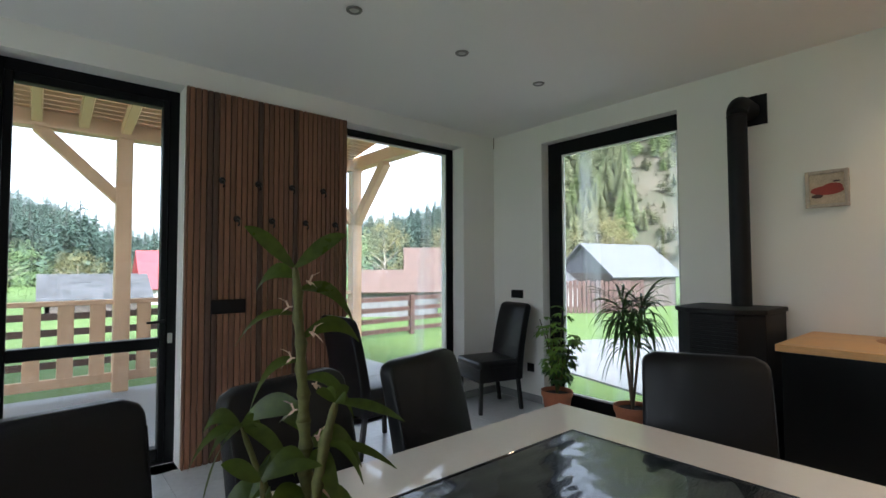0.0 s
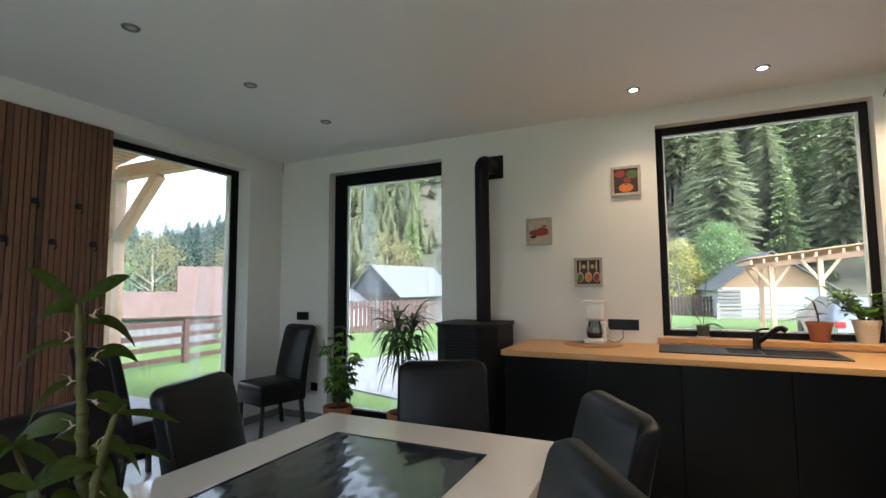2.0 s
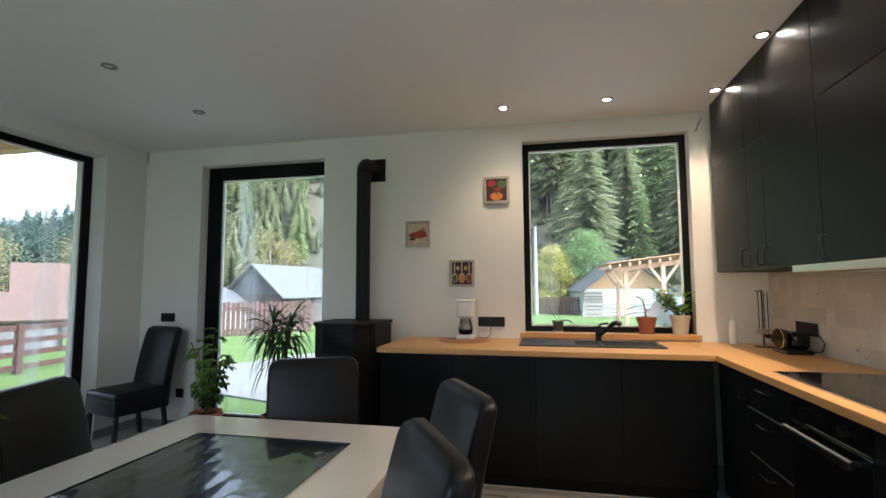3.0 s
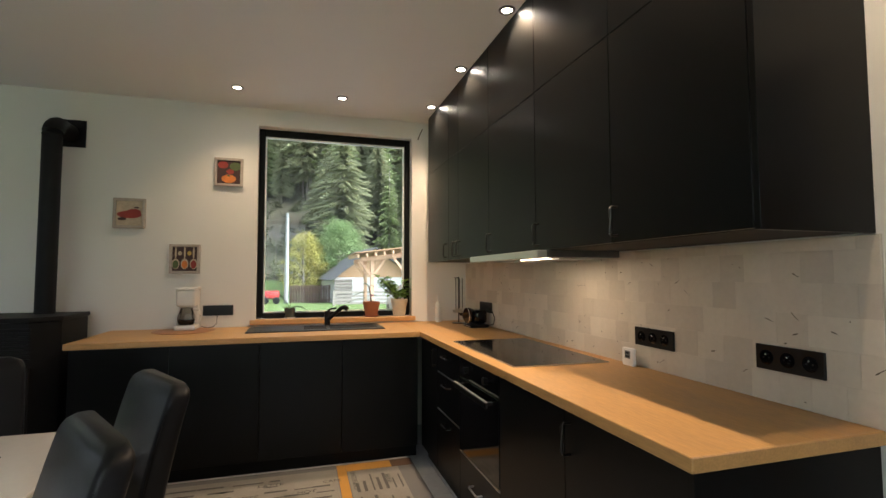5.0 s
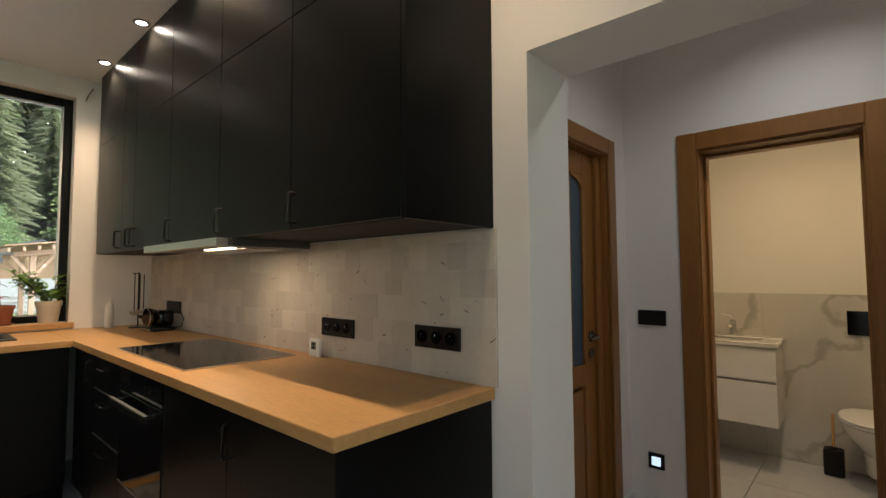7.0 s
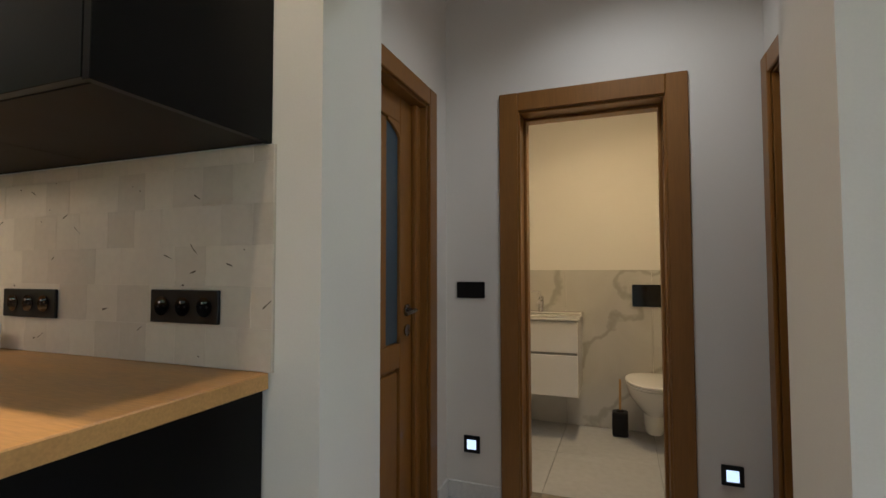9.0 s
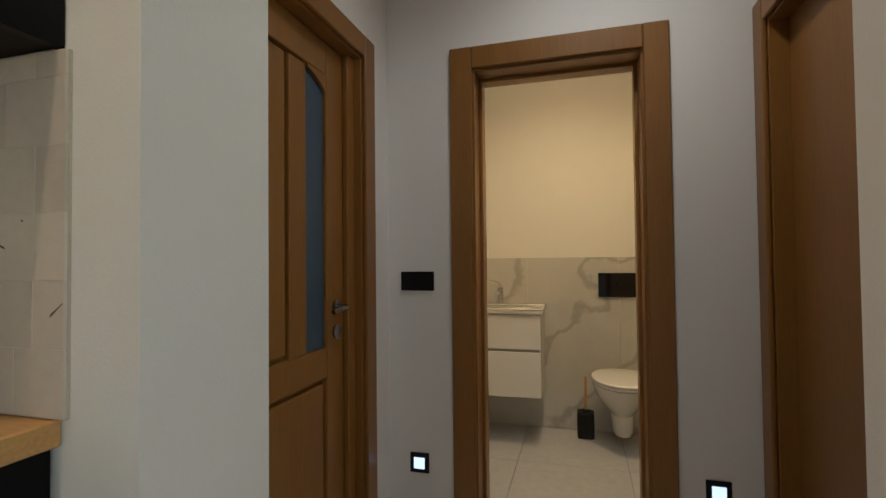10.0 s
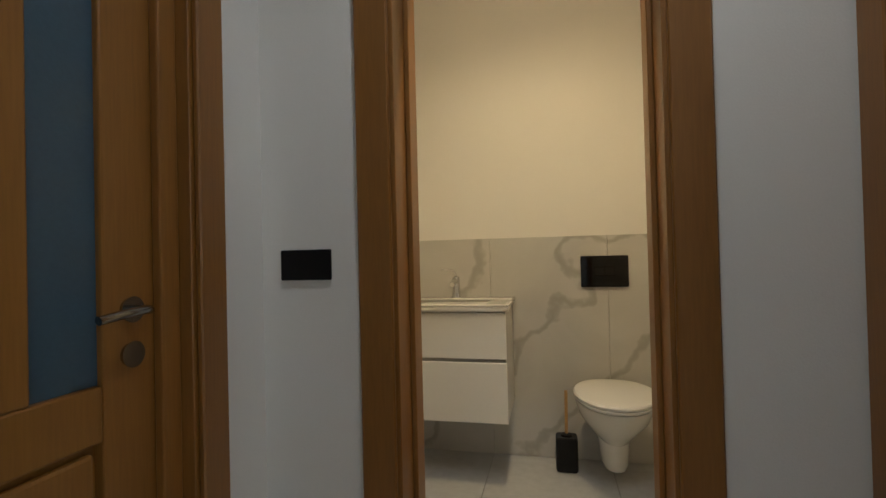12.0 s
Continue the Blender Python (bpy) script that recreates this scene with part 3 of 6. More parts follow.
def chair():
    """A high-backed leather dining chair, its back at +y, on the origin."""
    c = thing("dining_chair", (0, 0, 0), "high-backed black leather dining chair with tapered dark legs", "chair", "dining chairs")
    bm = bx(-0.225, 0.225, -0.25, 0.19, 0.40, 0.485, 0.03, seg=3)
    part("seat", bm, leather, c, smooth=True)
    part("skirt", bx(-0.222, 0.222, -0.247, 0.222, 0.29, 0.42, 0.008, seg=2), leather, c, smooth=True)
    bm = bmesh.new()
    n, rows = 8, []
    for i in range(18):
        t = i / 12 if i < 11 else 1 - 0.0833 * 2 * (1 - (i - 10) / 7)
        z = 0.30 + 0.70 * t
        yc = 0.185 + 0.13 * t ** 2 + 0.012 * math.sin(t * 3.1)
        th = 0.045 - 0.010 * t
        w = 0.225
        ring = []
        e_ = max(0.0, (t - 0.93) / 0.07)
        top = 0.045 * (1 - math.sqrt(max(0.0, 1 - e_ * e_)))
        for sx, sy in ((-1, -1), (1, -1), (1, 1), (-1, 1)):
            for k in range(4):
                a = {(-1, -1): 180, (1, -1): 270, (1, 1): 0, (-1, 1): 90}[(sx, sy)] + 30 * k
                r = 0.018
                ring.append(bm.verts.new((sx * (w - r - top) + r * math.cos(radians(a)), yc + sy * max(0.003, th - r - top * 0.5) + r * math.sin(radians(a)), z)))
        rows.append(ring)
    rows_n = len(rows[0])
    for a, b in zip(rows, rows[1:]):
        for k in range(rows_n):
            bm.faces.new((a[k], a[(k + 1) % rows_n], b[(k + 1) % rows_n], b[k]))
    bm.faces.new(rows[0][::-1])
    bm.faces.new(rows[-1])
    bk = part("backrest", bm, leather, c, smooth=True)
    bm = None
    for s in (-1, 1):
        pts = [(s * 0.2215, 0.185 + 0.13 * t ** 2 + 0.012 * math.sin(t * 3.1) - (0.045 - 0.010 * t) + 0.007, 0.30 + 0.70 * t) for t in [0.25 + 0.065 * i for i in range(11)]]
        part("seam", tube(pts, 0.0025, 6), leather, bk, smooth=True)
    for sx in (-1, 1):
        for sy in (-0.215, 0.19):
            part("leg", beam((sx * 0.19, sy + (0.04 if sy > 0 else -0.01), 0.0), (sx * 0.192, sy, 0.31), 0.034, 0.034, None, 0.003), leg_black, c)
    return c
first_chair = chair()
CHAIRS = [(1.495, 1.60, -62.7, ""), (1.02, 2.20, 16.6, ""), (0.44, 2.155, 15, ""), (-0.20, 2.155, 9, ""), (1.05, 1.115, 210, ""), (0.46, 1.10, 210, ""), (3.13, 4.235, -104, ""), (1.72, 4.10, 90, "")]
first_chair.matrix_basis = pose(CHAIRS[0][0], CHAIRS[0][1], 0, 0, 0, CHAIRS[0][2])
for x, y, a, _ in CHAIRS[1:]:
    copy_thing(first_chair, pose(x, y, 0, 0, 0, a))

# ---- stove ----
st = thing("wood_stove", (3.15, 2.1, 0), "black cast wood stove with a flue pipe to the wall", "stove")
def stove_prism(inset, z0, z1, bev=0.006):
    x0, x1, y0, y1 = 2.93 + inset, 3.47 - inset * 0.3, 1.885 + inset, 2.40 - inset
    c = 0.13
    bm = bmesh.new()
    pts = [(x0, y0 + c), (x0, y1 - c), (x0 + c, y1), (x1, y1), (x1, y0), (x0 + c, y0)]
    lo = [bm.verts.new((x, y, z0)) for x, y in pts]
    hi = [bm.verts.new((x, y, z1)) for x, y in pts]
    bm.faces.new(lo[::-1])
    bm.faces.new(hi)
    for i in range(6):
        bm.faces.new((lo[i], lo[(i + 1) % 6], hi[(i + 1) % 6], hi[i]))
    bmesh.ops.bevel(bm, geom=bm.edges[:], offset=bev, segments=2, profile=0.5, affect="EDGES")
    return bm
part("top_plate", stove_prism(-0.012, 1.06, 1.09), stove_black, st)
part("body", stove_prism(0.0, 0.12, 1.059), stove_black, st)
part("foot", stove_prism(0.05, 0.001, 0.119), stove_black, st)
for i in range(9):
    part("grille_bar", bx(2.918, 2.932, 1.995, 2.265, 0.82 + i * 0.024, 0.832 + i * 0.024, 0.002), stove_black, st)
part("fire_door", bx(2.905, 2.929, 1.99, 2.27, 0.25, 0.78, 0.005), stove_black, st)
pp = thing("flue_pipe", (3.31, 2.09, 1.09), "matt black stove pipe turning into the wall", "pipe")
part("pipe", lathe([(0, 0), (0.062, 0), (0.062, 0.01), (0.06, 0.012), (0.06, 1.27), (0.0, 1.27)], (3.31, 2.09, 1.0905), 32), stove_black, pp, smooth=True)
pts = [(3.31 + 0.10 * (1 - math.cos(a)), 2.09, 2.36 + 0.09 * math.sin(a)) for a in [radians(i * 15) for i in range(7)]] + [(3.58, 2.09, 2.45)]
part("elbow", tube(pts, 0.064, 24), stove_black, pp, smooth=True)
part("wall_plate", bx(3.571, 3.583, 1.985, 2.195, 2.345, 2.555, 0.002), stove_black, pp)

# ---- lamps in the ceiling ----
lamp_on = emitter("lamp_lit", (1.0, 0.86, 0.66), 24)
lamp_off = material("lamp_unlit", (0.45, 0.45, 0.43), 0.3, vary=0.05)
ring_metal = material("lamp_ring", (0.22, 0.215, 0.21), 0.35, 0.7)
def downlight(x, y, z, on, watts=11):
    l = thing("ceiling_spotlight", (x, y, z), "lit recessed ceiling spotlight with a dark ring" if on else "unlit recessed ceiling spotlight with a dark ring", "ceiling light", "ceiling spotlights")
    part("ring", lathe([(0.026, -0.002), (0.030, -0.008), (0.042, -0.007), (0.046, -0.0005), (0.026, -0.0005)], (x, y, z)), ring_metal, l, smooth=True)
    part("lens", lathe([(0, -0.004), (0.026, -0.003), (0.026, -0.0006), (0, -0.0006)], (x, y, z)), lamp_on if on else lamp_off, l)
    if on:
        spot("spotlight_beam", x, y, z - 0.02, watts, WARM, 120, 0.9)
for x, y in ((1.055, 3.251), (1.875, 3.257), (2.695, 3.265), (0.235, 3.25), (-0.585, 3.25)):
    downlight(x, y, CEIL, False)
for x, y in ((3.145, 0.857), (3.145, 0.073), (3.135, -0.672), (2.36, -0.672), (1.59, -0.672), (0.81, -0.672), (0.03, -0.672)):
    downlight(x, y, CEIL, True, 7 if x < 0.5 else 5 if y > -0.5 else 12)
# hall lamp is an added, unseen fixture that lifts the hall's brightness
hall_lamp = thing("hall_lamp", (-0.60, -2.0, 2.75), "unseen round ceiling lamp added to brighten the hall", "ceiling light")
part("shade", lathe([(0, -0.03), (0.05, -0.028), (0.06, -0.0005), (0, -0.0005)], (-0.60, -2.0, 2.75)), emitter("hall_fill_glow", (1, 0.9, 0.75), 0.6), hall_lamp)
wc_lamp = thing("toilet_lamp", (-0.45, -3.0, 2.75), "lit ceiling lamp in the toilet", "ceiling light")
part("shade", lathe([(0, -0.03), (0.05, -0.028), (0.06, -0.0005), (0, -0.0005)], (-0.45, -3.0, 2.75)), emitter("toilet_lamp_glow", (1, 0.75, 0.45), 2), wc_lamp)
spot("toilet_light", -0.45, -3.0, 2.68, 13.5, (1, 0.71, 0.36), 140, 1.0)

# added fill for the hall, partly in place of daylight through the passage
spot("hall_fill_light", -0.60, -2.0, 2.70, 5.4, (0.98, 0.955, 0.90), 142, 1.0)

# ---- hall ----
def trim_set(name, axis, a0, a1, z1, c, side, wtrim, depth, label, kind="structure"):
    """Door casing: trim on one face of the wall and the lining through it, opening a0 to a1, top z1."""
    at = ((a0 + a1) / 2, c, 0) if axis == "x" else (c, (a0 + a1) / 2, 0)
    t = thing(name, at, label, "door", "", kind)
    def b(p, q, lo, hi, d0, d1, bev=0.004, bm=None):
        d0, d1 = sorted((c + side * d0, c + side * d1))
        return bx(p, q, d0, d1, lo, hi, bev, bm) if axis == "x" else bx(d0, d1, p, q, lo, hi, bev, bm)
    part("trim_post", b(a0 - wtrim, a0 + 0.012, 0.001, z1 + wtrim, 0.001, 0.018), door_oak, t)
    part("trim_post", b(a1 - 0.012, a1 + wtrim, 0.001, z1 + wtrim, 0.001, 0.018), door_oak, t)
    part("trim_head", b(a0 + 0.0125, a1 - 0.0125, z1 - 0.012, z1 + wtrim, 0.001, 0.017), door_oak, t)
    bm = b(a0 + 0.001, a0 + 0.022, 0.001, z1 - 0.001, -depth, 0.0, 0.002)
    b(a1 - 0.022, a1 - 0.001, 0.001, z1 - 0.001, -depth, 0.0, 0.002, bm)
    b(a0 + 0.022, a1 - 0.022, z1 - 0.022, z1 - 0.001, -depth, 0.0, 0.002, bm)
    b(a0 + 0.022, a0 + 0.036, 0.001, z1 - 0.022, -depth, -depth + 0.07, 0.002, bm)
    b(a1 - 0.036, a1 - 0.022, 0.001, z1 - 0.022, -depth, -depth + 0.07, 0.002, bm)
    b(a0 + 0.036, a1 - 0.036, z1 - 0.036, z1 - 0.022, -depth, -depth + 0.07, 0.002, bm)
    part("lining", bm, door_oak, t)
    return t
trim_set("door_2", "x", -0.772, -0.067, 1.98, -2.61, 1, 0.082, 0.17, "open toilet doorway cased in warm brown wood")
d3 = trim_set("door_3", "y", -2.36, -1.625, 1.975, 0.31, -1, 0.075, 0.14, "closed brown wooden hall door with a glass strip")
d4 = trim_set("door_4", "y", -2.525, -1.705, 1.99, -1.15, 1, 0.075, 0.14, "brown wooden hall door")
part("leaf", bx(-1.25, -1.21, -2.50, -1.73, 0.01, 1.965, 0.003), door_oak, d4)
dark_chrome = material("dark_chrome", (0.30, 0.285, 0.27), 0.2, 1.0, vary=0.05)
# panelled leaf of the hall door
X0, X1 = 0.365, 0.405
def leaf_bar(y0, y1, z0, z1, name="stile", x0=X0, x1=X1):
    return part(name, bx(x0, x1, y0, y1, z0, z1, 0.005, seg=2), door_oak, d3)
leaf_bar(-2.335, -2.165, 0.01, 1.95)
leaf_bar(-2.337, -2.283, 0.005, 1.952, "door_stop", 0.340, 0.3645)
leaf_bar(-1.78, -1.65, 0.01, 1.95)
leaf_bar(-2.033, -1.935, 0.845, 1.82, "mullion")
leaf_bar(-2.164, -1.781, 0.01, 0.16, "bottom_rail")
leaf_bar(-2.164, -1.781, 0.735, 0.845, "middle_rail")
leaf_bar(-2.164, -1.781, 1.83, 1.95, "top_rail")
part("core", bx(0.388, 0.396, -2.164, -1.781, 0.161, 0.734), door_oak, d3)
part("core", bx(0.388, 0.396, -1.934, -1.781, 0.846, 1.829), door_oak, d3)
part("raised_panel", bx(0.370, 0.3875, -2.150, -1.795, 0.175, 0.720, 0.013, seg=2), door_oak, d3)
part("raised_panel", bx(0.370, 0.3875, -1.923, -1.793, 0.857, 1.818, 0.013, seg=2), door_oak, d3)
frosted = material("frosted_glass", (0.045, 0.085, 0.125), 0.35, vary=0.1, fine=120, bump=0.3)
part("glass_strip", bx(0.380, 0.388, -2.166, -2.032, 0.844, 1.82), frosted, d3, "narrow frosted blue-grey glass strip")
arch = bmesh.new()
pts = [(-2.164, 1.829), (-2.164, 1.765), (-2.15, 1.780), (-2.12, 1.795), (-2.09, 1.808), (-2.046, 1.818), (-2.046, 1.829)]
fa = arch.faces.new([arch.verts.new((X0 + 0.001, y, z)) for y, z in pts])
ex = bmesh.ops.extrude_face_region(arch, geom=[fa])
bmesh.ops.translate(arch, verts=[v for v in ex["geom"] if isinstance(v, bmesh.types.BMVert)], vec=(0.013, 0, 0))
part("arched_corner", arch, door_oak, d3)
hh = part("handle", tube([(0.365, -2.226, 0.985), (0.315, -2.226, 0.985), (0.303, -2.20, 0.987), (0.302, -2.15, 0.984), (0.306, -2.105, 0.978)], 0.009, 10), dark_chrome, d3, "dark chrome lever handle", True)
for z in (0.985, 0.893):
    r = bmesh.new()
    bmesh.ops.create_cone(r, cap_ends=True, segments=24, radius1=0.027, radius2=0.024, depth=0.010)
    part("rosette", turned(r, Matrix.Translation((0.360, -2.226, z)) @ Matrix.Rotation(radians(90), 4, "Y")), dark_chrome, d3, smooth=True)

plate("hall_switch", "x", -2.61, 1, 0.173, 1.063, 0.150, 0.083, 0, "wide black switch plate beside the toilet door")
nightglow = emitter("night_light_glow", (0.62, 0.78, 1.0), 0.25)
for x, z in ((0.170, 0.277), (-0.988, 0.290)):
    n = plate("night_light", "x", -2.61, 1, x, z, 0.085, 0.085, 0, "small black plate with a lit white night light")
    part("diffuser", bx(x - 0.024, x + 0.024, -2.5995, -2.5965, z - 0.024, z + 0.024, 0.001), nightglow, n, "lit square diffuser")

# ---- toilet room ----
marble = bpy.data.materials.new("marble")
marble.use_nodes = True
n, l = marble.node_tree.nodes, marble.node_tree.links
co, no, wv, rp = n.new("ShaderNodeTexCoord"), n.new("ShaderNodeTexNoise"), n.new("ShaderNodeTexWave"), n.new("ShaderNodeValToRGB")
no.inputs["Scale"].default_value, no.inputs["Detail"].default_value, no.inputs["Distortion"].default_value = 1.8, 8, 1.2
wv.inputs["Scale"].default_value, wv.inputs["Distortion"].default_value, wv.inputs["Detail"].default_value, wv.inputs["Detail Scale"].default_value = 0.9, 9, 5, 1.4
wv.wave_type, wv.bands_direction = "BANDS", "DIAGONAL"
l.new(co.outputs["Object"], no.inputs[0])
l.new(co.outputs["Object"], wv.inputs[0])
rp.color_ramp.elements[0].position, rp.color_ramp.elements[0].color = 0.0, (0.50, 0.475, 0.43, 1)
rp.color_ramp.elements[1].position, rp.color_ramp.elements[1].color = 0.045, (0.68, 0.66, 0.62, 1)
l.new(wv.outputs[1], rp.inputs[0])
mx = n.new("ShaderNodeMix")
mx.data_type, mx.blend_type = "RGBA", "MULTIPLY"
mx.inputs["Factor"].default_value = 0.35
l.new(rp.outputs[0], mx.inputs["A"])
l.new(no.outputs[0], mx.inputs["B"])
l.new(mx.outputs["Result"], n["Principled BSDF"].inputs["Base Color"])
n["Principled BSDF"].inputs["Roughness"].default_value = 0.16

wn_ = thing("marble_wainscot", (-0.4, -4.0, 0), "polished grey-veined marble slabs round the toilet walls", "wall tiles", "", "structure")
for x0, x1 in ((-1.348, -0.76), (-0.757, -0.157), (-0.154, 0.598)):
    part("slab", bx(x0, x1, -3.9995, -3.988, 0.003, 1.163, 0.001), marble, wn_)
for x0, x1 in ((-1.3495, -1.338), (0.588, 0.5995)):
    for y0, y1 in ((-3.987, -3.40), (-3.397, -2.762)):
        part("slab", bx(x0, x1, y0, y1, 0.003, 1.163, 0.001), marble, wn_)

vn = thing("vanity_unit", (-0.02, -3.78, 0.3), "white wall-hung vanity unit with two drawers", "vanity")
part("body", bx(-0.270, 0.30, -3.985, -3.60, 0.306, 0.815), vanity_white, vn)
part("drawer_front", bx(-0.273, 0.303, -3.599, -3.580, 0.600, 0.812, 0.003), vanity_white, vn)
part("drawer_front", bx(-0.273, 0.303, -3.599, -3.580, 0.306, 0.583, 0.003), vanity_white, vn)
part("grip_rail", bx(-0.267, 0.295, -3.5995, -3.588, 0.584, 0.599), material("grip_grey", (0.25, 0.24, 0.22), 0.5), vn)
bs = part("basin", bx(-0.288, 0.32, -3.987, -3.57, 0.817, 0.838, 0.006, seg=2), ceramic, vn, "white ceramic basin", True)
for q in ((-0.288, -0.273, -3.987, -3.57, 0.850), (0.305, 0.32, -3.987, -3.57, 0.850), (-0.2725, 0.3045, -3.987, -3.88, 0.850), (-0.2725, 0.3045, -3.585, -3.57, 0.850), (-0.2725, -0.17, -3.879, -3.586, 0.846), (0.22, 0.3045, -3.879, -3.586, 0.846)):
    part("rim", bx(*q[:4], 0.8385, q[4], 0.004), ceramic, bs, smooth=True)
tp2 = thing("basin_tap", (0.025, -3.94, 0.856), "chrome single-lever basin tap", "tap")
part("body", lathe([(0, 0), (0.026, 0), (0.024, 0.012), (0.020, 0.03), (0.019, 0.11), (0.0, 0.115)], (0.025, -3.94, 0.851)), chrome, tp2, smooth=True)
part("spout", tube([(0.025, -3.93, 0.93), (0.025, -3.88, 0.945), (0.025, -3.83, 0.925)], 0.013), chrome, tp2, smooth=True)
part("lever", tube([(0.025, -3.94, 0.97), (0.040, -3.93, 0.995), (0.100, -3.895, 1.005)], 0.006), chrome, tp2, smooth=True)

fl = thing("flush_plate", (-0.748, -3.988, 0.97), "black toilet flush plate on the marble", "flush plate")
part("cover", bx(-0.860, -0.626, -3.9875, -3.975, 0.897, 1.057, 0.003), hob_glass, fl)
for x0, x1 in ((-0.794, -0.745), (-0.741, -0.692)):
    part("button", bx(x0, x1, -3.975, -3.972, 0.955, 1.0, 0.001), hob_glass, fl)

tl = thing("toilet_bowl", (-0.748, -3.77, 0.08), "white wall-hung toilet with its lid down", "toilet")
def oval(z, w, y0, y1, n=36):
    out = []
    for i in range(n):
        a = 2 * math.pi * i / n
        s, c = math.sin(a), math.cos(a)
        px = w * math.copysign(abs(c) ** (0.8 if s < 0 else 1), c)
        py = (y0 + y1) / 2 - 0.03 + ((y1 - (y0 + y1) / 2 + 0.03) * s if s > 0 else ((y0 + y1) / 2 - 0.03 - y0) * s)
        out.append((-0.748 + px, py, z))
    return out
def loft(rings, bm=None):
    t = bmesh.new()
    rs = [[t.verts.new(p) for p in r] for r in rings]
    n = len(rs[0])
    for a, b in zip(rs, rs[1:]):
        for i in range(n):
            t.faces.new((a[i], a[(i + 1) % n], b[(i + 1) % n], b[i]))
    t.faces.new(rs[0][::-1])
    t.faces.new(rs[-1])
    return join(bm, t)
part("bowl", loft([oval(0.075, 0.05, -3.80, -3.70), oval(0.10, 0.065, -3.86, -3.69), oval(0.20, 0.075, -3.985, -3.68), oval(0.24, 0.11, -3.985, -3.64), oval(0.32, 0.16, -3.985, -3.54), oval(0.385, 0.178, -3.985, -3.50), oval(0.395, 0.178, -3.985, -3.495)]), ceramic, tl, smooth=True)
part("seat", loft([oval(0.398, 0.176, -3.94, -3.497), oval(0.408, 0.182, -3.945, -3.49), oval(0.413, 0.180, -3.945, -3.492)]), ceramic, tl, smooth=True)
part("lid", loft([oval(0.416, 0.180, -3.95, -3.492), oval(0.426, 0.184, -3.95, -3.487), oval(0.434, 0.178, -3.945, -3.494), oval(0.436, 0.12, -3.90, -3.55)]), ceramic, tl, smooth=True)
part("sticker", lathe([(0, 0), (0.022, 0), (0.022, 0.001), (0, 0.001)], (0, 0, 0), 20), material("sticker_blue", (0.25, 0.45, 0.55), 0.4), tl, "round pale blue sticker").matrix_basis = Matrix.Translation((-0.0, 0.2285, 0.245)) @ Matrix.Rotation(radians(62), 4, "X") @ Matrix.Translation((0.748, 3.77, 0))
br = thing("toilet_brush", (-0.53, -3.87, 0.0), "toilet brush in a square black holder", "toilet brush")
part("holder", bx(-0.583, -0.477, -3.92, -3.815, 0.001, 0.168, 0.014, seg=2), black_plastic, br)
part("collar", lathe([(0.0, 0), (0.030, 0), (0.028, 0.008), (0.012, 0.012), (0, 0.012)], (-0.53, -3.868, 0.168), 16), black_plastic, br, smooth=True)
part("handle", tube([(-0.53, -3.868, 0.178), (-0.533, -3.872, 0.39)], 0.008), oak, br, "slim wooden handle", True)

# ---- things on the worktop and walls ----
tc = thing("coffee_maker", (3.44, 1.215, TOP), "white filter coffee maker with a glass jug", "coffee maker")
part("base", bx(3.35, 3.53, 1.14, 1.29, TOP + 0.006, TOP + 0.045, 0.01, seg=2), white_plastic, tc, smooth=True)
part("tower", bx(3.46, 3.53, 1.145, 1.285, TOP + 0.045, TOP + 0.20, 0.01, seg=2), white_plastic, tc, smooth=True)
part("filter_head", bx(3.36, 3.53, 1.145, 1.285, TOP + 0.185, TOP + 0.315, 0.018, seg=3), white_plastic, tc, smooth=True)
part("lid", bx(3.35, 3.535, 1.14, 1.29, TOP + 0.315, TOP + 0.333, 0.006, seg=2), white_plastic, tc, smooth=True)
clear = glassy("jug_glass", (0.75, 0.75, 0.72))
jug = part("jug", lathe([(0, 0.048), (0.052, 0.048), (0.062, 0.075), (0.060, 0.11), (0.042, 0.165), (0.046, 0.178)], (3.405, 1.215, TOP), 24), clear, tc, "clear glass jug", True)
part("coffee", lathe([(0, 0.050), (0.050, 0.050), (0.058, 0.075), (0.057, 0.085), (0, 0.085)], (3.405, 1.215, TOP), 24), material("coffee_dark", (0.02, 0.01, 0.006), 0.1), jug, smooth=True)
part("jug_handle", tube([(3.40, 1.165, TOP + 0.165), (3.40, 1.125, TOP + 0.155), (3.40, 1.11, TOP + 0.11), (3.40, 1.13, TOP + 0.06), (3.40, 1.158, TOP + 0.07)], 0.008, 8), white_plastic, jug, smooth=True)
cb = thing("round_board", (3.42, 1.22, TOP), "thin round wooden board under the coffee maker", "board")
part("disc", lathe([(0, 0.0005), (0.21, 0.0005), (0.215, 0.003), (0.21, 0.0055), (0, 0.0055)], (3.355, 1.22, TOP), 48), material("board_wood", (0.36, 0.17, 0.08), 0.5, vary=0.15, stretch=(8, 1, 1), fine=20), cb, smooth=True)
plate("double_socket", "y", EAST, -1, 1.018, 1.07, 0.228, 0.083, 0, "black double socket plate with a plug beside the coffee maker")
cd = thing("power_cable", (3.55, 1.0, TOP), "thin black cable from the coffee maker to the socket", "cable")
part("wire", tube([(3.572, 1.02, 1.05), (3.55, 1.02, 1.03), (3.545, 1.02, 0.97), (3.54, 1.05, 0.94), (3.53, 1.09, 0.935), (3.52, 1.13, 0.95)], 0.003, 6), black_plastic, cd, smooth=True)

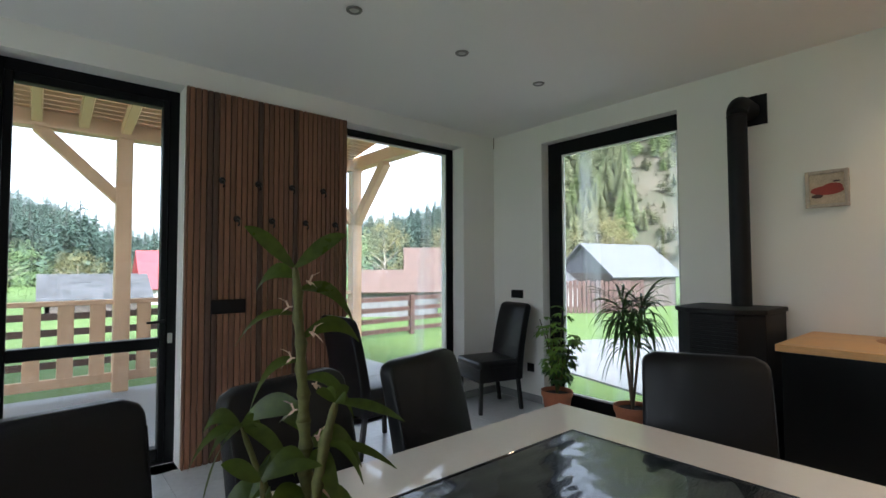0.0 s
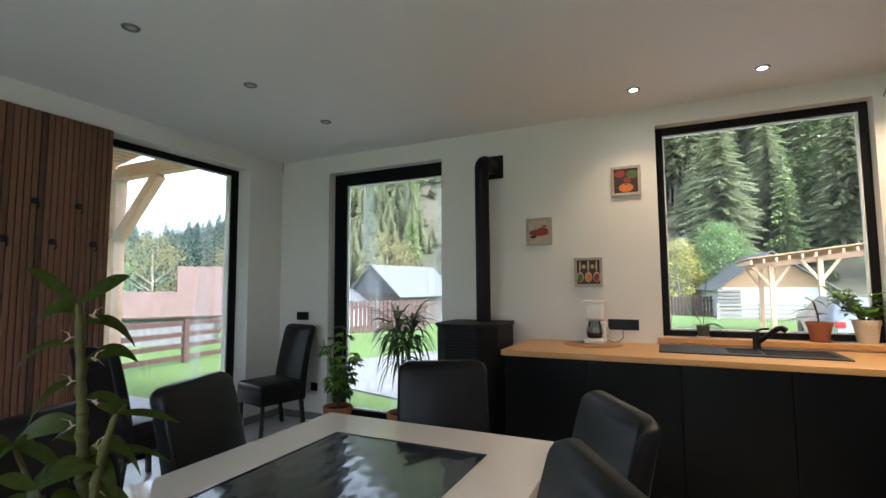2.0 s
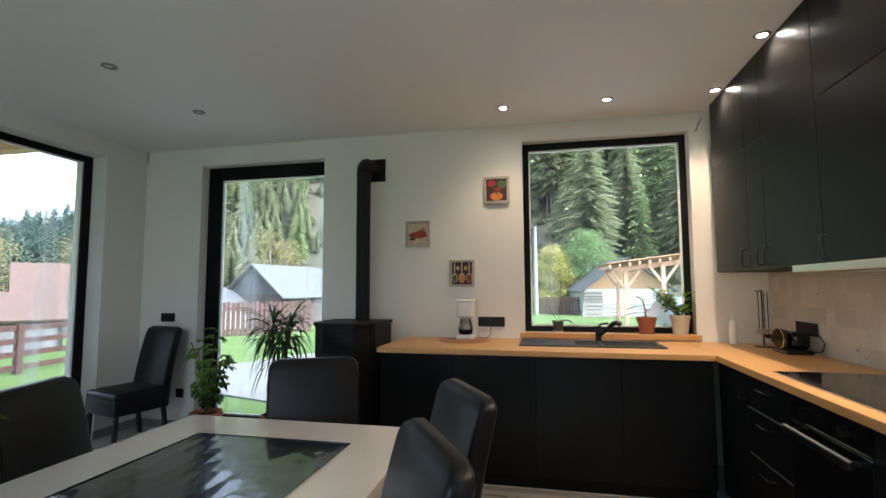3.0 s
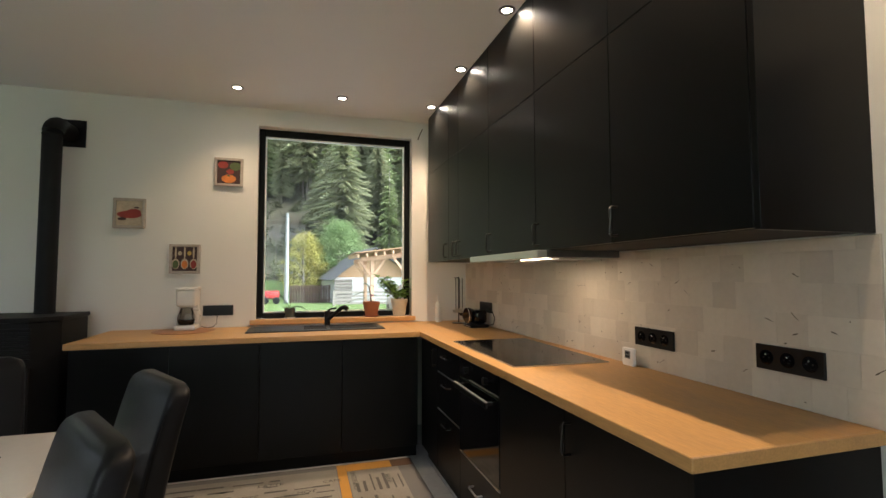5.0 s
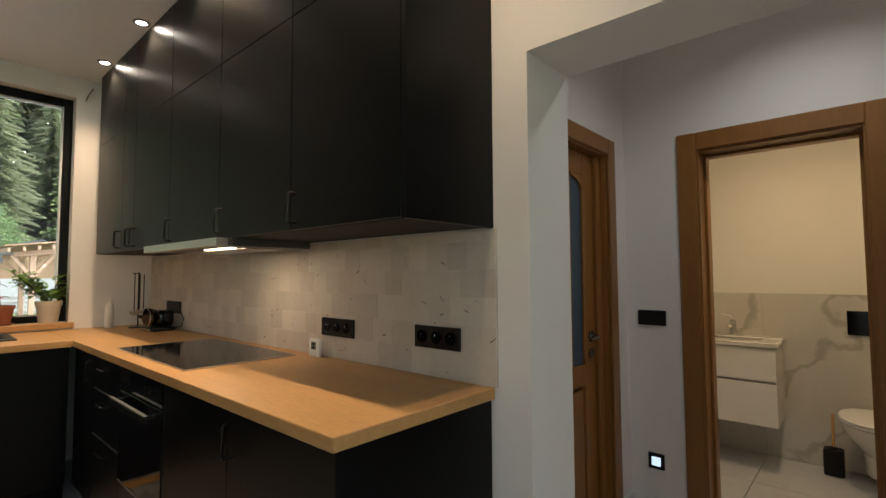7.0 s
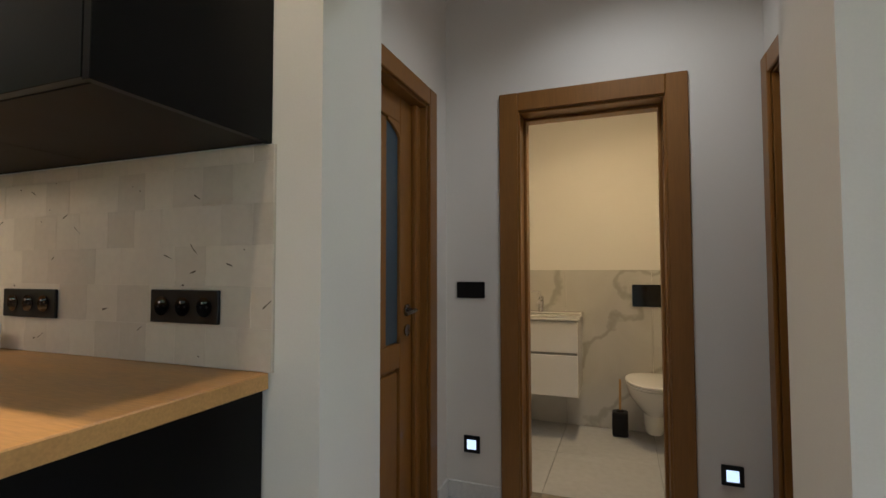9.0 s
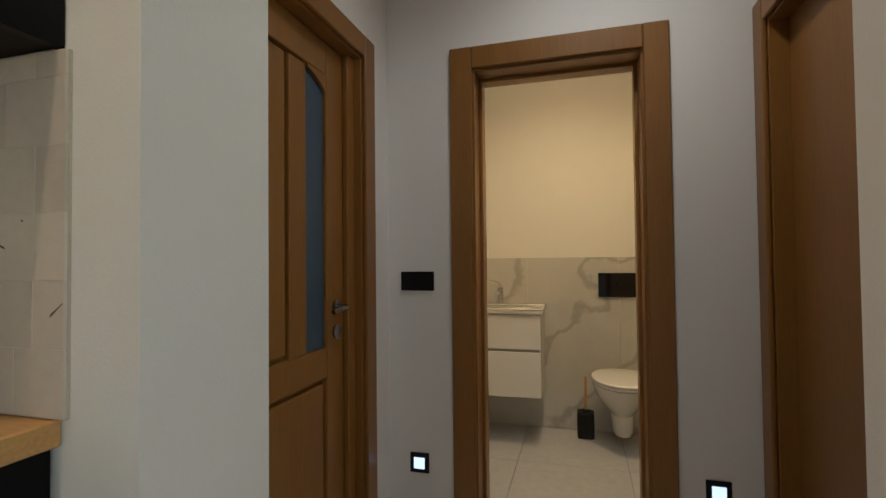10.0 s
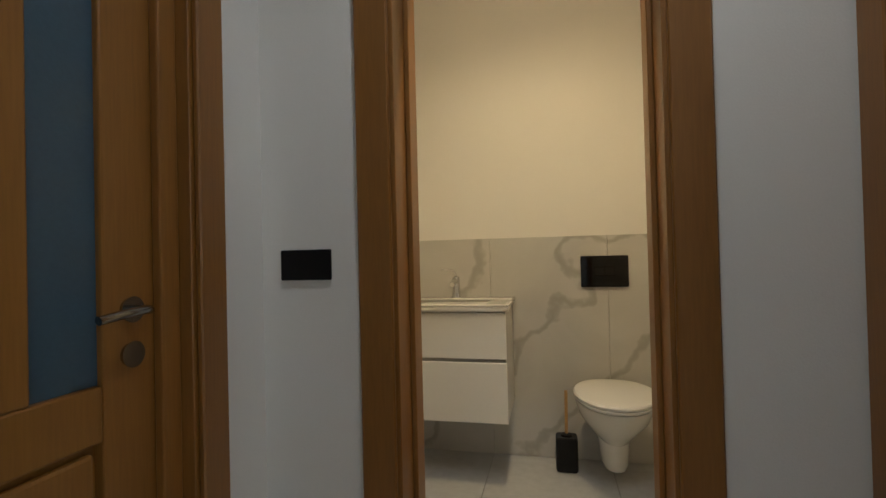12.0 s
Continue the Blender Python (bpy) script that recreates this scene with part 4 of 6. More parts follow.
wood_frame = material("picture_frame_wood", (0.42, 0.36, 0.31), 0.7, vary=0.25, scale=20, fine=90, stretch=(1, 3, 3), bump=0.3)
def flatmat(name, c, r=0.6):
    return material(name, c, r, vary=0.25, scale=25, fine=120)
print_dark, print_red, print_green = flatmat("print_dark", (0.05, 0.02, 0.018)), flatmat("print_red", (0.28, 0.03, 0.02)), flatmat("print_green", (0.08, 0.12, 0.04))
print_orange, print_cream, print_yellow = flatmat("print_orange", (0.6, 0.18, 0.03)), flatmat("print_cream", (0.50, 0.40, 0.29)), flatmat("print_yellow", (0.55, 0.36, 0.08))
def disc(y, z, ry, rz, depth, n=24):
    """A flat oval print patch facing west, depth proud of the picture's face."""
    bm = bmesh.new()
    x = 3.5685 - depth
    bm.faces.new([bm.verts.new((x, y + ry * math.cos(2 * math.pi * i / n), z + rz * math.sin(2 * math.pi * i / n))) for i in range(n)])
    return bm
def picture(yc, zc, label, back, shapes, w=0.222, h=0.236):
    p = thing("picture", (3.584, yc, zc), label, "picture", "small square pictures")
    y0, y1, z0, z1 = yc - w / 2, yc + w / 2, zc - h / 2, zc + h / 2
    for q in ((y0, y0 + 0.021, z0, z1), (y1 - 0.021, y1, z0, z1), (y0 + 0.021, y1 - 0.021, z0, z0 + 0.021), (y0 + 0.021, y1 - 0.021, z1 - 0.021, z1)):
        part("frame_strip", bx(3.556, 3.583, *q, 0.002), wood_frame, p)
    c = part("print", bx(3.5695, 3.5805, y0 + 0.021, y1 - 0.021, z0 + 0.021, z1 - 0.021), back, p)
    for k, (dy, dz, ry, rz, m) in enumerate(shapes):
        part("printed_shape", disc(yc - dy, zc + dz, ry, rz, 0.0006 * (k + 1)), m, c)
picture(1.672, 1.845, "small square picture of red peppers in a pale wooden frame", print_cream, [(0.0, -0.01, 0.085, 0.03, print_red), (0.03, 0.01, 0.05, 0.025, print_red), (-0.05, -0.045, 0.03, 0.012, print_dark), (0.05, 0.045, 0.02, 0.006, print_dark)])
picture(0.960, 2.214, "small picture of vegetables and a pumpkin in a pale frame", print_dark, [(0.0, -0.055, 0.055, 0.035, print_orange), (-0.045, 0.06, 0.04, 0.03, print_red), (0.05, 0.05, 0.045, 0.035, print_green), (0.01, 0.005, 0.03, 0.02, print_red), (0.0, -0.03, 0.012, 0.008, print_green)])
picture(1.272, 1.489, "small square picture of three spice spoons in a pale wooden frame", print_dark, [(-0.065, -0.04, 0.028, 0.042, print_cream), (0.0, -0.04, 0.028, 0.042, print_cream), (0.065, -0.04, 0.028, 0.042, print_cream), (-0.065, -0.045, 0.021, 0.033, print_green), (0.0, -0.045, 0.021, 0.033, print_orange), (0.065, -0.045, 0.021, 0.033, print_red), (-0.065, 0.05, 0.007, 0.05, print_cream), (0.0, 0.05, 0.007, 0.05, print_cream), (0.065, 0.05, 0.007, 0.05, print_cream), (-0.034, 0.045, 0.015, 0.018, print_cream), (0.034, 0.045, 0.015, 0.018, print_yellow)])

sk = thing("sink", (3.25, 0.24, TOP), "black composite sink with two bowls and a draining board", "sink")
bm = None
Z0, Z1 = TOP + 0.0005, TOP + 0.009
for q in ((3.06, 3.47, 0.345, 0.76), (3.06, 3.47, 0.145, 0.165), (3.06, 3.47, -0.27, -0.225), (3.06, 3.12, -0.225, 0.145), (3.40, 3.47, -0.225, 0.145), (3.06, 3.14, 0.165, 0.345), (3.40, 3.47, 0.165, 0.345)):
    bm = bx(*q, Z0, Z1, 0.002, bm)
part("rim", bm, composite, sk)
part("bowl", bx(3.1205, 3.3995, -0.2245, 0.1445, Z0, Z0 + 0.0015), felt, sk, "deep dark bowl")
part("half_bowl", bx(3.1405, 3.3995, 0.1655, 0.3445, Z0, Z0 + 0.0015), felt, sk, "small dark bowl")
for i in range(9):
    part("drain_rib", bx(3.12, 3.42, 0.40 + i * 0.036, 0.412 + i * 0.036, Z1, Z1 + 0.003, 0.001), composite, sk)
mx_ = thing("mixer_tap", (3.44, 0.155, Z1), "matt black kitchen mixer tap with a slanting spout", "tap")
part("body", lathe([(0, 0), (0.027, 0), (0.025, 0.006), (0.0235, 0.01), (0.0235, 0.115), (0, 0.12)], (3.44, 0.155, Z1), 24), black_metal, mx_, smooth=True)
part("spout", tube([(3.43, 0.15, Z1 + 0.045), (3.39, 0.09, Z1 + 0.10), (3.36, 0.045, Z1 + 0.145), (3.345, 0.02, Z1 + 0.15), (3.335, 0.0, Z1 + 0.135)], 0.016, 14, taper=[0.017, 0.016, 0.018, 0.02, 0.02]), black_metal, mx_, smooth=True)
part("lever", tube([(3.44, 0.155, Z1 + 0.118), (3.43, 0.12, Z1 + 0.135), (3.42, 0.08, Z1 + 0.14)], 0.008, 10), black_metal, mx_, smooth=True)

def pot(name, x, y, z, r_top, r_bot, h, mat, label, saucer=None, category="flower pot"):
    p = thing(name, (x, y, z), label, category)
    part("shell", lathe([(0, 0.0005), (r_bot, 0.0005), (r_top * 0.97, h * 0.80), (r_top * 1.04, h * 0.80), (r_top * 1.05, h), (r_top * 0.94, h), (r_top * 0.9, h * 0.86), (0, h * 0.86)], (x, y, z), 32), mat, p, smooth=True)
    part("soil", lathe([(0, h * 0.88), (r_top * 0.9, h * 0.865)], (x, y, z), 24), soil, p)
    if saucer:
        part("saucer", lathe([(0, 0.0003), (r_bot * 1.2, 0.0003), (r_bot * 1.45, 0.012), (r_bot * 1.4, 0.013), (r_bot * 1.1, 0.004)], (x, y, z), 32), saucer, p, smooth=True)
    return p

def leaf_mat(name, a, b, rough=0.4):
    m = material(name, a, rough, vary=0.2, scale=12, fine=70, color2=b)
    return leafy(m, 0.35)
leaf_deep, leaf_fresh, leaf_olive = leaf_mat("leaf_deep", (0.07, 0.14, 0.035), (0.035, 0.085, 0.02), 0.3), leaf_mat("leaf_fresh", (0.24, 0.40, 0.06), (0.12, 0.25, 0.035)), leaf_mat("leaf_olive", (0.12, 0.17, 0.022), (0.06, 0.095, 0.013), 0.3)
stem_mat = material("plant_stem", (0.085, 0.085, 0.022), 0.8, vary=0.3, scale=20, fine=90, bump=0.3)
bark_stem = material("woody_stem", (0.14, 0.10, 0.06), 0.8, vary=0.3, scale=20, bump=0.4)

def leaf(base, yaw, length, width, rise, droop, bm=None, fold=0.25, n=7, tip=2.0, twist=0.0):
    """A leaf blade from base towards yaw, rising then drooping, folded along its rib."""
    t = bmesh.new()
    d = Vector((math.cos(yaw), math.sin(yaw), 0))
    s = Vector((-math.sin(yaw), math.cos(yaw), 0)) * math.cos(twist) + Vector((0, 0, math.sin(twist)))
    prev = None
    for i in range(n + 1):
        u = i / n
        c = Vector(base) + d * length * u * (1 - 0.25 * droop * u) + Vector((0, 0, length * (rise * u - droop * u ** tip)))
        w = width * 0.5 * max(0.02, math.sin(math.pi * min(1, u * 0.97 + 0.02)) ** 0.75 * (1 - 0.25 * u))
        up = Vector((0, 0, w * fold))
        row = [t.verts.new(c - s * w + up), t.verts.new(c), t.verts.new(c + s * w + up)]
        if prev:
            t.faces.new((prev[0], prev[1], row[1], row[0]))
            t.faces.new((prev[1], prev[2], row[2], row[1]))
        prev = row
    return join(bm, t)
def thick(bm, t=0.0012):
    bmesh.ops.solidify(bm, geom=bm.faces[:], thickness=t)
    return bm

rnd = random.Random(11)
# tall jointed plant on the table
TX, TY = 0.077, 1.664
ptd = pot("potted_dendrobium", TX, TY, 0.764, 0.070, 0.052, 0.11, material("pot_brown", (0.07, 0.04, 0.025), 0.5), "tall leafy cane plant with pale blossoms on the table", None, "plant")
def cane(points, radii, name="cane"):
    pts, rad = [], []
    for a, b, ra, rb in zip(points, points[1:], radii, radii[1:]):
        for k in range(5):
            u = k / 5
            pts.append(Vector(a).lerp(Vector(b), u))
            rad.append((ra + (rb - ra) * u) * (1.25, 1.05, 0.86, 0.92, 1.02)[k])
    pts.append(Vector(points[-1])); rad.append(radii[-1] * 0.6)
    part(name, tube(pts, 0.01, 12, taper=rad), stem_mat, ptd, smooth=True)
def spread(side, z, deep=0.0):
    """A place of the plant, side metres along its fan of leaves and deep metres across it."""
    return Vector((TX + 0.762 * side + 0.647 * deep, TY - 0.647 * side + 0.762 * deep, z))
main = [spread(-0.002 - 0.024 * (i / 12) ** 1.5 + (0.0025 if i % 2 else 0), 0.87 + 0.040 * i) for i in range(13)]
cane(main, [0.0118 - 0.0004 * i for i in range(12)] + [0.005])
side_cane = [spread(0.012, 0.87, -0.02), spread(0.014, 0.97, -0.03), spread(0.022, 1.03, -0.035), spread(0.033, 1.09, -0.04), spread(0.049, 1.15, -0.04)]
cane(side_cane, [0.006, 0.007, 0.008, 0.008, 0.006])
low_cane = [spread(-0.02, 0.87, 0.0), spread(-0.068, 1.0, 0.0), spread(-0.107, 1.10, 0.0)]
cane(low_cane, [0.006, 0.006, 0.004])
third_cane = [spread(-0.02, 0.87, -0.03), spread(-0.050, 0.98, -0.05), spread(-0.057, 1.04, -0.05)]
cane(third_cane, [0.006, 0.005, 0.003])
def cane_leaf(b, yaw, ln, wd, rise, droop, twist=-50):
    part("leaf", thick(leaf(b, radians(yaw), ln * 0.64, wd * 0.70, rise, droop, None, 0.22, 10, 2.2, radians(twist * 1.15)), 0.0009), leaf_olive, ptd, smooth=True)
# node on the main cane, direction, length, width, rise, droop
for i, yaw, ln, wd, rise, droop, tw in ((12, 148, 0.125, 0.052, 0.95, 0.15, -60), (12, -32, 0.130, 0.054, 0.80, 0.18, 60), (11.6, 130, 0.135, 0.048, 0.50, 0.78, -50), (11.1, -48, 0.175, 0.042, 0.28, 0.72, 40),
        (10.1, 152, 0.175, 0.028, 0.30, 0.70, -30), (9.2, -28, 0.175, 0.046, 0.66, 0.74, 50), (8.3, 160, 0.155, 0.034, 0.25, 0.98, -35), (7.6, -52, 0.170, 0.034, 0.30, 0.80, 35),
        (6.4, 132, 0.185, 0.062, 0.22, 0.44, -60), (5.0, -24, 0.175, 0.060, 0.52, 0.90, 50), (5.6, 95, 0.15, 0.05, 0.55, 0.6, -40), (4.6, -80, 0.17, 0.055, 0.35, 0.9, 40), (4.4, 165, 0.17, 0.06, 0.45, 0.9, -50), (3.2, 200, 0.14, 0.05, 0.6, 0.6, -40), (3.0, -30, 0.18, 0.055, 0.3, 0.9, 45), (2.0, 140, 0.18, 0.055, 0.3, 0.9, -45)):
    k = int(i)
    cane_leaf(main[k].lerp(main[min(12, k + 1)], i - k), yaw, ln, wd, rise, droop, tw)
for b, yaw, ln, wd, rise, droop, tw in ((side_cane[4], -40, 0.17, 0.030, -0.05, 0.22, 35), (side_cane[3], -30, 0.18, 0.026, -0.10, 0.30, 35), (side_cane[3], -62, 0.13, 0.024, 0.20, 0.80, 30), (side_cane[4], 100, 0.06, 0.034, 0.7, 0.5, -40), (side_cane[4], -90, 0.05, 0.034, 0.7, 0.6, 40), (side_cane[4], 20, 0.05, 0.03, 0.9, 0.4, 40), (side_cane[4], 150, 0.05, 0.03, 0.9, 0.4, -40), (side_cane[2], 60, 0.11, 0.036, 0.75, 0.2, -40),
        (low_cane[2], 145, 0.12, 0.040, 0.85, 0.95, -50), (low_cane[2], -20, 0.06, 0.036, 0.75, 0.9, 50), (low_cane[2], 150, 0.15, 0.034, 0.10, 0.75, -40), (low_cane[2], 120, 0.14, 0.044, -0.1, 0.75, -60), (low_cane[2], 205, 0.14, 0.050, -0.1, 0.9, 50), (low_cane[2], -38, 0.15, 0.048, -0.25, 0.55, 60), (low_cane[1], 150, 0.17, 0.060, 0.30, 1.1, -60), (low_cane[1], 245, 0.14, 0.056, 0.30, 1.1, 50), (low_cane[1], 110, 0.15, 0.05, 0.3, 1.2, -50), (low_cane[0], 150, 0.22, 0.062, 0.45, 0.8, -45), (low_cane[0], 120, 0.20, 0.055, 0.55, 0.9, -45),
        (third_cane[2], 148, 0.09, 0.044, 0.60, 0.15, -55), (third_cane[2], -38, 0.15, 0.034, 0.50, 0.30, 50), (third_cane[2], -24, 0.12, 0.046, 1.05, 0.75, 55), (third_cane[2], 60, 0.10, 0.036, 0.7, 0.6, -40), (third_cane[1], -30, 0.14, 0.040, 0.40, 0.6, 45)):
    cane_leaf(b, yaw, ln, wd, rise, droop, tw)
blossom = material("dry_blossom", (0.60, 0.42, 0.32), 0.6, vary=0.2)
for i in range(3, 12):
    s = 1 if i % 2 else -1
    b = main[i] + Vector((0.762, -0.647, 0)) * 0.011 * s + Vector((0, -0.004, 0.018))
    out = Vector((0.762, -0.647, 0)) * s
    bm = tube([b, b + out * 0.006, b + out * 0.010 + Vector((0, 0, 0.010))], 0.0016, 6)
    leaf(b + out * 0.006, radians(-40 if s > 0 else 140), 0.017, 0.011, -0.9, 0.1, bm, n=3)
    leaf(b + out * 0.010 + Vector((0, 0, 0.008)), radians(-20 if s > 0 else 160), 0.013, 0.010, 0.6, 0.1, bm, n=3)
    leaf(b + out * 0.004, radians(-100 if s > 0 else 200), 0.013, 0.008, -0.4, 0.1, bm, n=3)
    part("blossom", bm, blossom, ptd, "small dry pinkish blossom")

rn = thing("table_runner", (0.5, 1.65, 0.758), "glossy black quilted leather-look table runner", "table runner")
bm = bmesh.new()
NX, NY = 90, 44
vs = [[bm.verts.new((-0.20 + 1.43 * i / NX, 1.312 + 0.672 * j / NY, 0.7605 + 0.0016 * noise.noise(Vector((i * 0.045, j * 0.33, 1))) + 0.0008 * noise.noise(Vector((i * 0.3, j * 0.5, 5))))) for j in range(NY + 1)] for i in range(NX + 1)]
for i in range(NX):
    for j in range(NY):
        bm.faces.new((vs[i][j], vs[i + 1][j], vs[i + 1][j + 1], vs[i][j + 1]))
runner = part("sheet", bm, material("runner_gloss", (0.003, 0.005, 0.010), 0.12, vary=0.2, scale=8, fine=40, stretch=(1, 4, 1), bump=0.35, coat=0.7, gloss_vary=0.05), rn, smooth=True)

hem_mat = bpy.data.materials["runner_gloss"]
for x0, x1, y0, y1 in ((-0.201, 1.231, 1.308, 1.314), (-0.201, 1.231, 1.982, 1.988), (-0.205, -0.201, 1.308, 1.988), (1.231, 1.235, 1.308, 1.988)):
    part("hem", bx(x0, x1, y0, y1, 0.7595, 0.7635, 0.001), hem_mat, rn)

# plants on the window board
op = pot("orchid_pot", 3.655, 0.46, 0.983, 0.045, 0.034, 0.09, material("pot_grey", (0.08, 0.09, 0.085), 0.3), "small orchid in a dark glass pot on a white saucer", ceramic, "plant")
for yaw, ln, rise, droop in ((-90, 0.20, 0.30, 0.55), (-75, 0.15, 0.45, 0.5), (95, 0.10, 0.55, 0.7), (80, 0.10, 1.5, 0.2), (180, 0.08, 0.5, 0.5)):
    part("leaf", thick(leaf((3.655, 0.46, 1.07), radians(yaw), ln, 0.05, rise, droop)), leaf_deep, op, smooth=True)
part("flower_stalk", tube([(3.655, 0.46, 1.07), (3.65, 0.44, 1.25), (3.65, 0.425, 1.42)], 0.0025, 6), stem_mat, op)
gp = pot("potted_geranium", 3.645, -0.245, 0.983, 0.074, 0.052, 0.135, terracotta, "small pink-flowered plant in a terracotta pot on the window board", terracotta, "plant")
part("stem", tube([(3.645, -0.245, 1.10), (3.64, -0.235, 1.18), (3.645, -0.22, 1.26)], 0.006, 8), bark_stem, gp)
for b, yaw, ln, rise, droop in (((3.645, -0.22, 1.26), 90, 0.07, 0.6, 0.4), ((3.645, -0.22, 1.26), -90, 0.08, 0.2, 0.7), ((3.645, -0.22, 1.25), 60, 0.06, 0.9, 0.2), ((3.64, -0.235, 1.2), 100, 0.18, 0.15, 0.35), ((3.64, -0.235, 1.17), -80, 0.07, 0.4, 0.5), ((3.64, -0.235, 1.15), 90, 0.26, 0.05, 0.3)):
    part("leaf", thick(leaf(b, radians(yaw), ln, 0.045, rise, droop)), leaf_deep, gp, smooth=True)
for k in range(5):
    part("petal", thick(leaf((3.635, -0.245, 1.165), radians(k * 72), 0.028, 0.022, 0.4, 0.1, None, n=4)), flatmat("petal_pink", (0.6, 0.06, 0.13)), gp, smooth=True)
wp = pot("potted_green_bush", 3.645, -0.50, 0.983, 0.075, 0.055, 0.155, material("pot_cream", (0.62, 0.54, 0.42), 0.5), "bushy light green plant in a cream pot on the window board", None, "plant")
for k in range(15):
    top = (3.65 + rnd.uniform(-0.07, 0.04), -0.46 + rnd.uniform(-0.10, 0.17), 1.22 + rnd.uniform(-0.04, 0.13))
    part("stem", tube([(3.645, -0.50, 1.11), ((3.645 + top[0]) / 2, (-0.5 + top[1]) / 2, (1.13 + top[2]) / 2), top], 0.003, 6), stem_mat, wp)
    for j in range(12):
        u = rnd.uniform(0.35, 1.05)
        b = Vector((3.645, -0.50, 1.11)).lerp(Vector(top), u)
        part("leaf", leaf(b, rnd.uniform(0, 6.28), rnd.uniform(0.05, 0.08), 0.052, rnd.uniform(0.1, 0.7), 0.5, None, n=4), leaf_fresh, wp, smooth=True)

# corner of the worktop
sb = thing("soap_bottle", (3.49, -0.83, TOP), "slim white soap bottle in the corner", "bottle")
part("body", lathe([(0, 0.0005), (0.026, 0.0005), (0.028, 0.01), (0.027, 0.15), (0.018, 0.175), (0.010, 0.18), (0.009, 0.20), (0, 0.20)], (3.49, -0.83, TOP)), white_plastic, sb, smooth=True)
part("nozzle", lathe([(0, 0.20), (0.008, 0.20), (0.005, 0.235), (0, 0.237)], (3.49, -0.83, TOP), 12), white_plastic, sb, smooth=True)
us = thing("utensil_stand", (3.32, -0.97, TOP), "thin steel utensil stand with hanging ladles", "utensil stand")
part("foot", lathe([(0, 0.0005), (0.06, 0.0005), (0.058, 0.008), (0, 0.01)], (3.32, -0.97, TOP)), handle_metal, us, smooth=True)
part("rod", tube([(3.32, -0.97, TOP), (3.32, -0.97, TOP + 0.41)], 0.005, 8), handle_metal, us)
part("cross_arm", tube([(3.32, -0.974, TOP + 0.40), (3.32, -0.93, TOP + 0.40)], 0.004, 8), handle_metal, us)
for dy, l in ((-0.03, 0.30), (0.03, 0.27), (0.0, 0.26)):
    hx = 3.305 if dy else 3.29
    u2 = part("ladle", tube([(hx, -0.97 + dy, TOP + 0.395), (hx, -0.97 + dy, TOP + 0.395 - l)], 0.0035, 6), handle_metal, us)
    part("scoop", lathe([(0, 0), (0.025, 0.008), (0.034, 0.03), (0.031, 0.03), (0, 0.006)], (hx, -0.97 + dy, TOP + 0.36 - l), 16), black_metal if dy < 0 else steel, u2, smooth=True)
sm = thing("food_slicer", (3.0, -1.0, TOP), "dark glossy folded food slicer by the splashback", "kitchen machine")
part("foot", bx(2.89, 3.10, -1.085, -0.93, TOP + 0.001, TOP + 0.028, 0.01, seg=2), black_plastic, sm, smooth=True)
part("foot_strip", bx(2.90, 3.09, -0.9295, -0.926, TOP + 0.010, TOP + 0.017, 0.001), chrome, sm, "thin bright strip")
part("housing", bx(2.93, 3.10, -1.09, -0.98, TOP + 0.028, TOP + 0.14, 0.03, seg=4), hob_glass, sm, smooth=True)
bm = bmesh.new()
bmesh.ops.create_cone(bm, cap_ends=True, segments=32, radius1=0.068, radius2=0.055, depth=0.045)
part("blade_disc", turned(bm, Matrix.Translation((3.02, -0.965, TOP + 0.092)) @ Matrix.Rotation(radians(90), 4, "X") @ Matrix.Rotation(radians(14), 4, "Y")), hob_glass, sm, smooth=True)
part("rim", tube([(3.02 + 0.066 * math.cos(a), -0.942, TOP + 0.092 + 0.066 * math.sin(a)) for a in [radians(15 * k) for k in range(25)]], 0.004, 8), chrome, sm, smooth=True)
part("hand_guard", bx(3.10, 3.17, -1.04, -0.95, TOP + 0.05, TOP + 0.105, 0.012, seg=2), black_plastic, sm, smooth=True)
part("mains_lead", tube([(2.90, -1.08, TOP + 0.02), (2.84, -1.10, TOP + 0.03), (2.83, -1.11, TOP + 0.08), (2.90, -1.115, TOP + 0.13), (3.02, -1.115, TOP + 0.14)], 0.0035, 6), black_plastic, sm, smooth=True)
plate("wall_socket", "x", -1.1285, 1, 3.06, 1.085, 0.26, 0.085, 0, "black socket plate behind the slicer")
th = thing("thermometer", (1.19, -1.09, TOP), "small white digital thermometer standing on the worktop", "thermometer")
part("case", bx(1.155, 1.235, -1.105, -1.085, TOP + 0.001, TOP + 0.083, 0.006, seg=2), white_plastic, th, smooth=True)
part("display", bx(1.175, 1.213, -1.0848, -1.0838, TOP + 0.035, TOP + 0.070), material("lcd", (0.13, 0.14, 0.13), 0.3), th)
for z, w in ((0.060, 0.022), (0.045, 0.026)):
    part("digit_bar", bx(1.194 - w / 2, 1.194 + w / 2, -1.0836, -1.0832, TOP + z - 0.004, TOP + z + 0.004), felt, th)

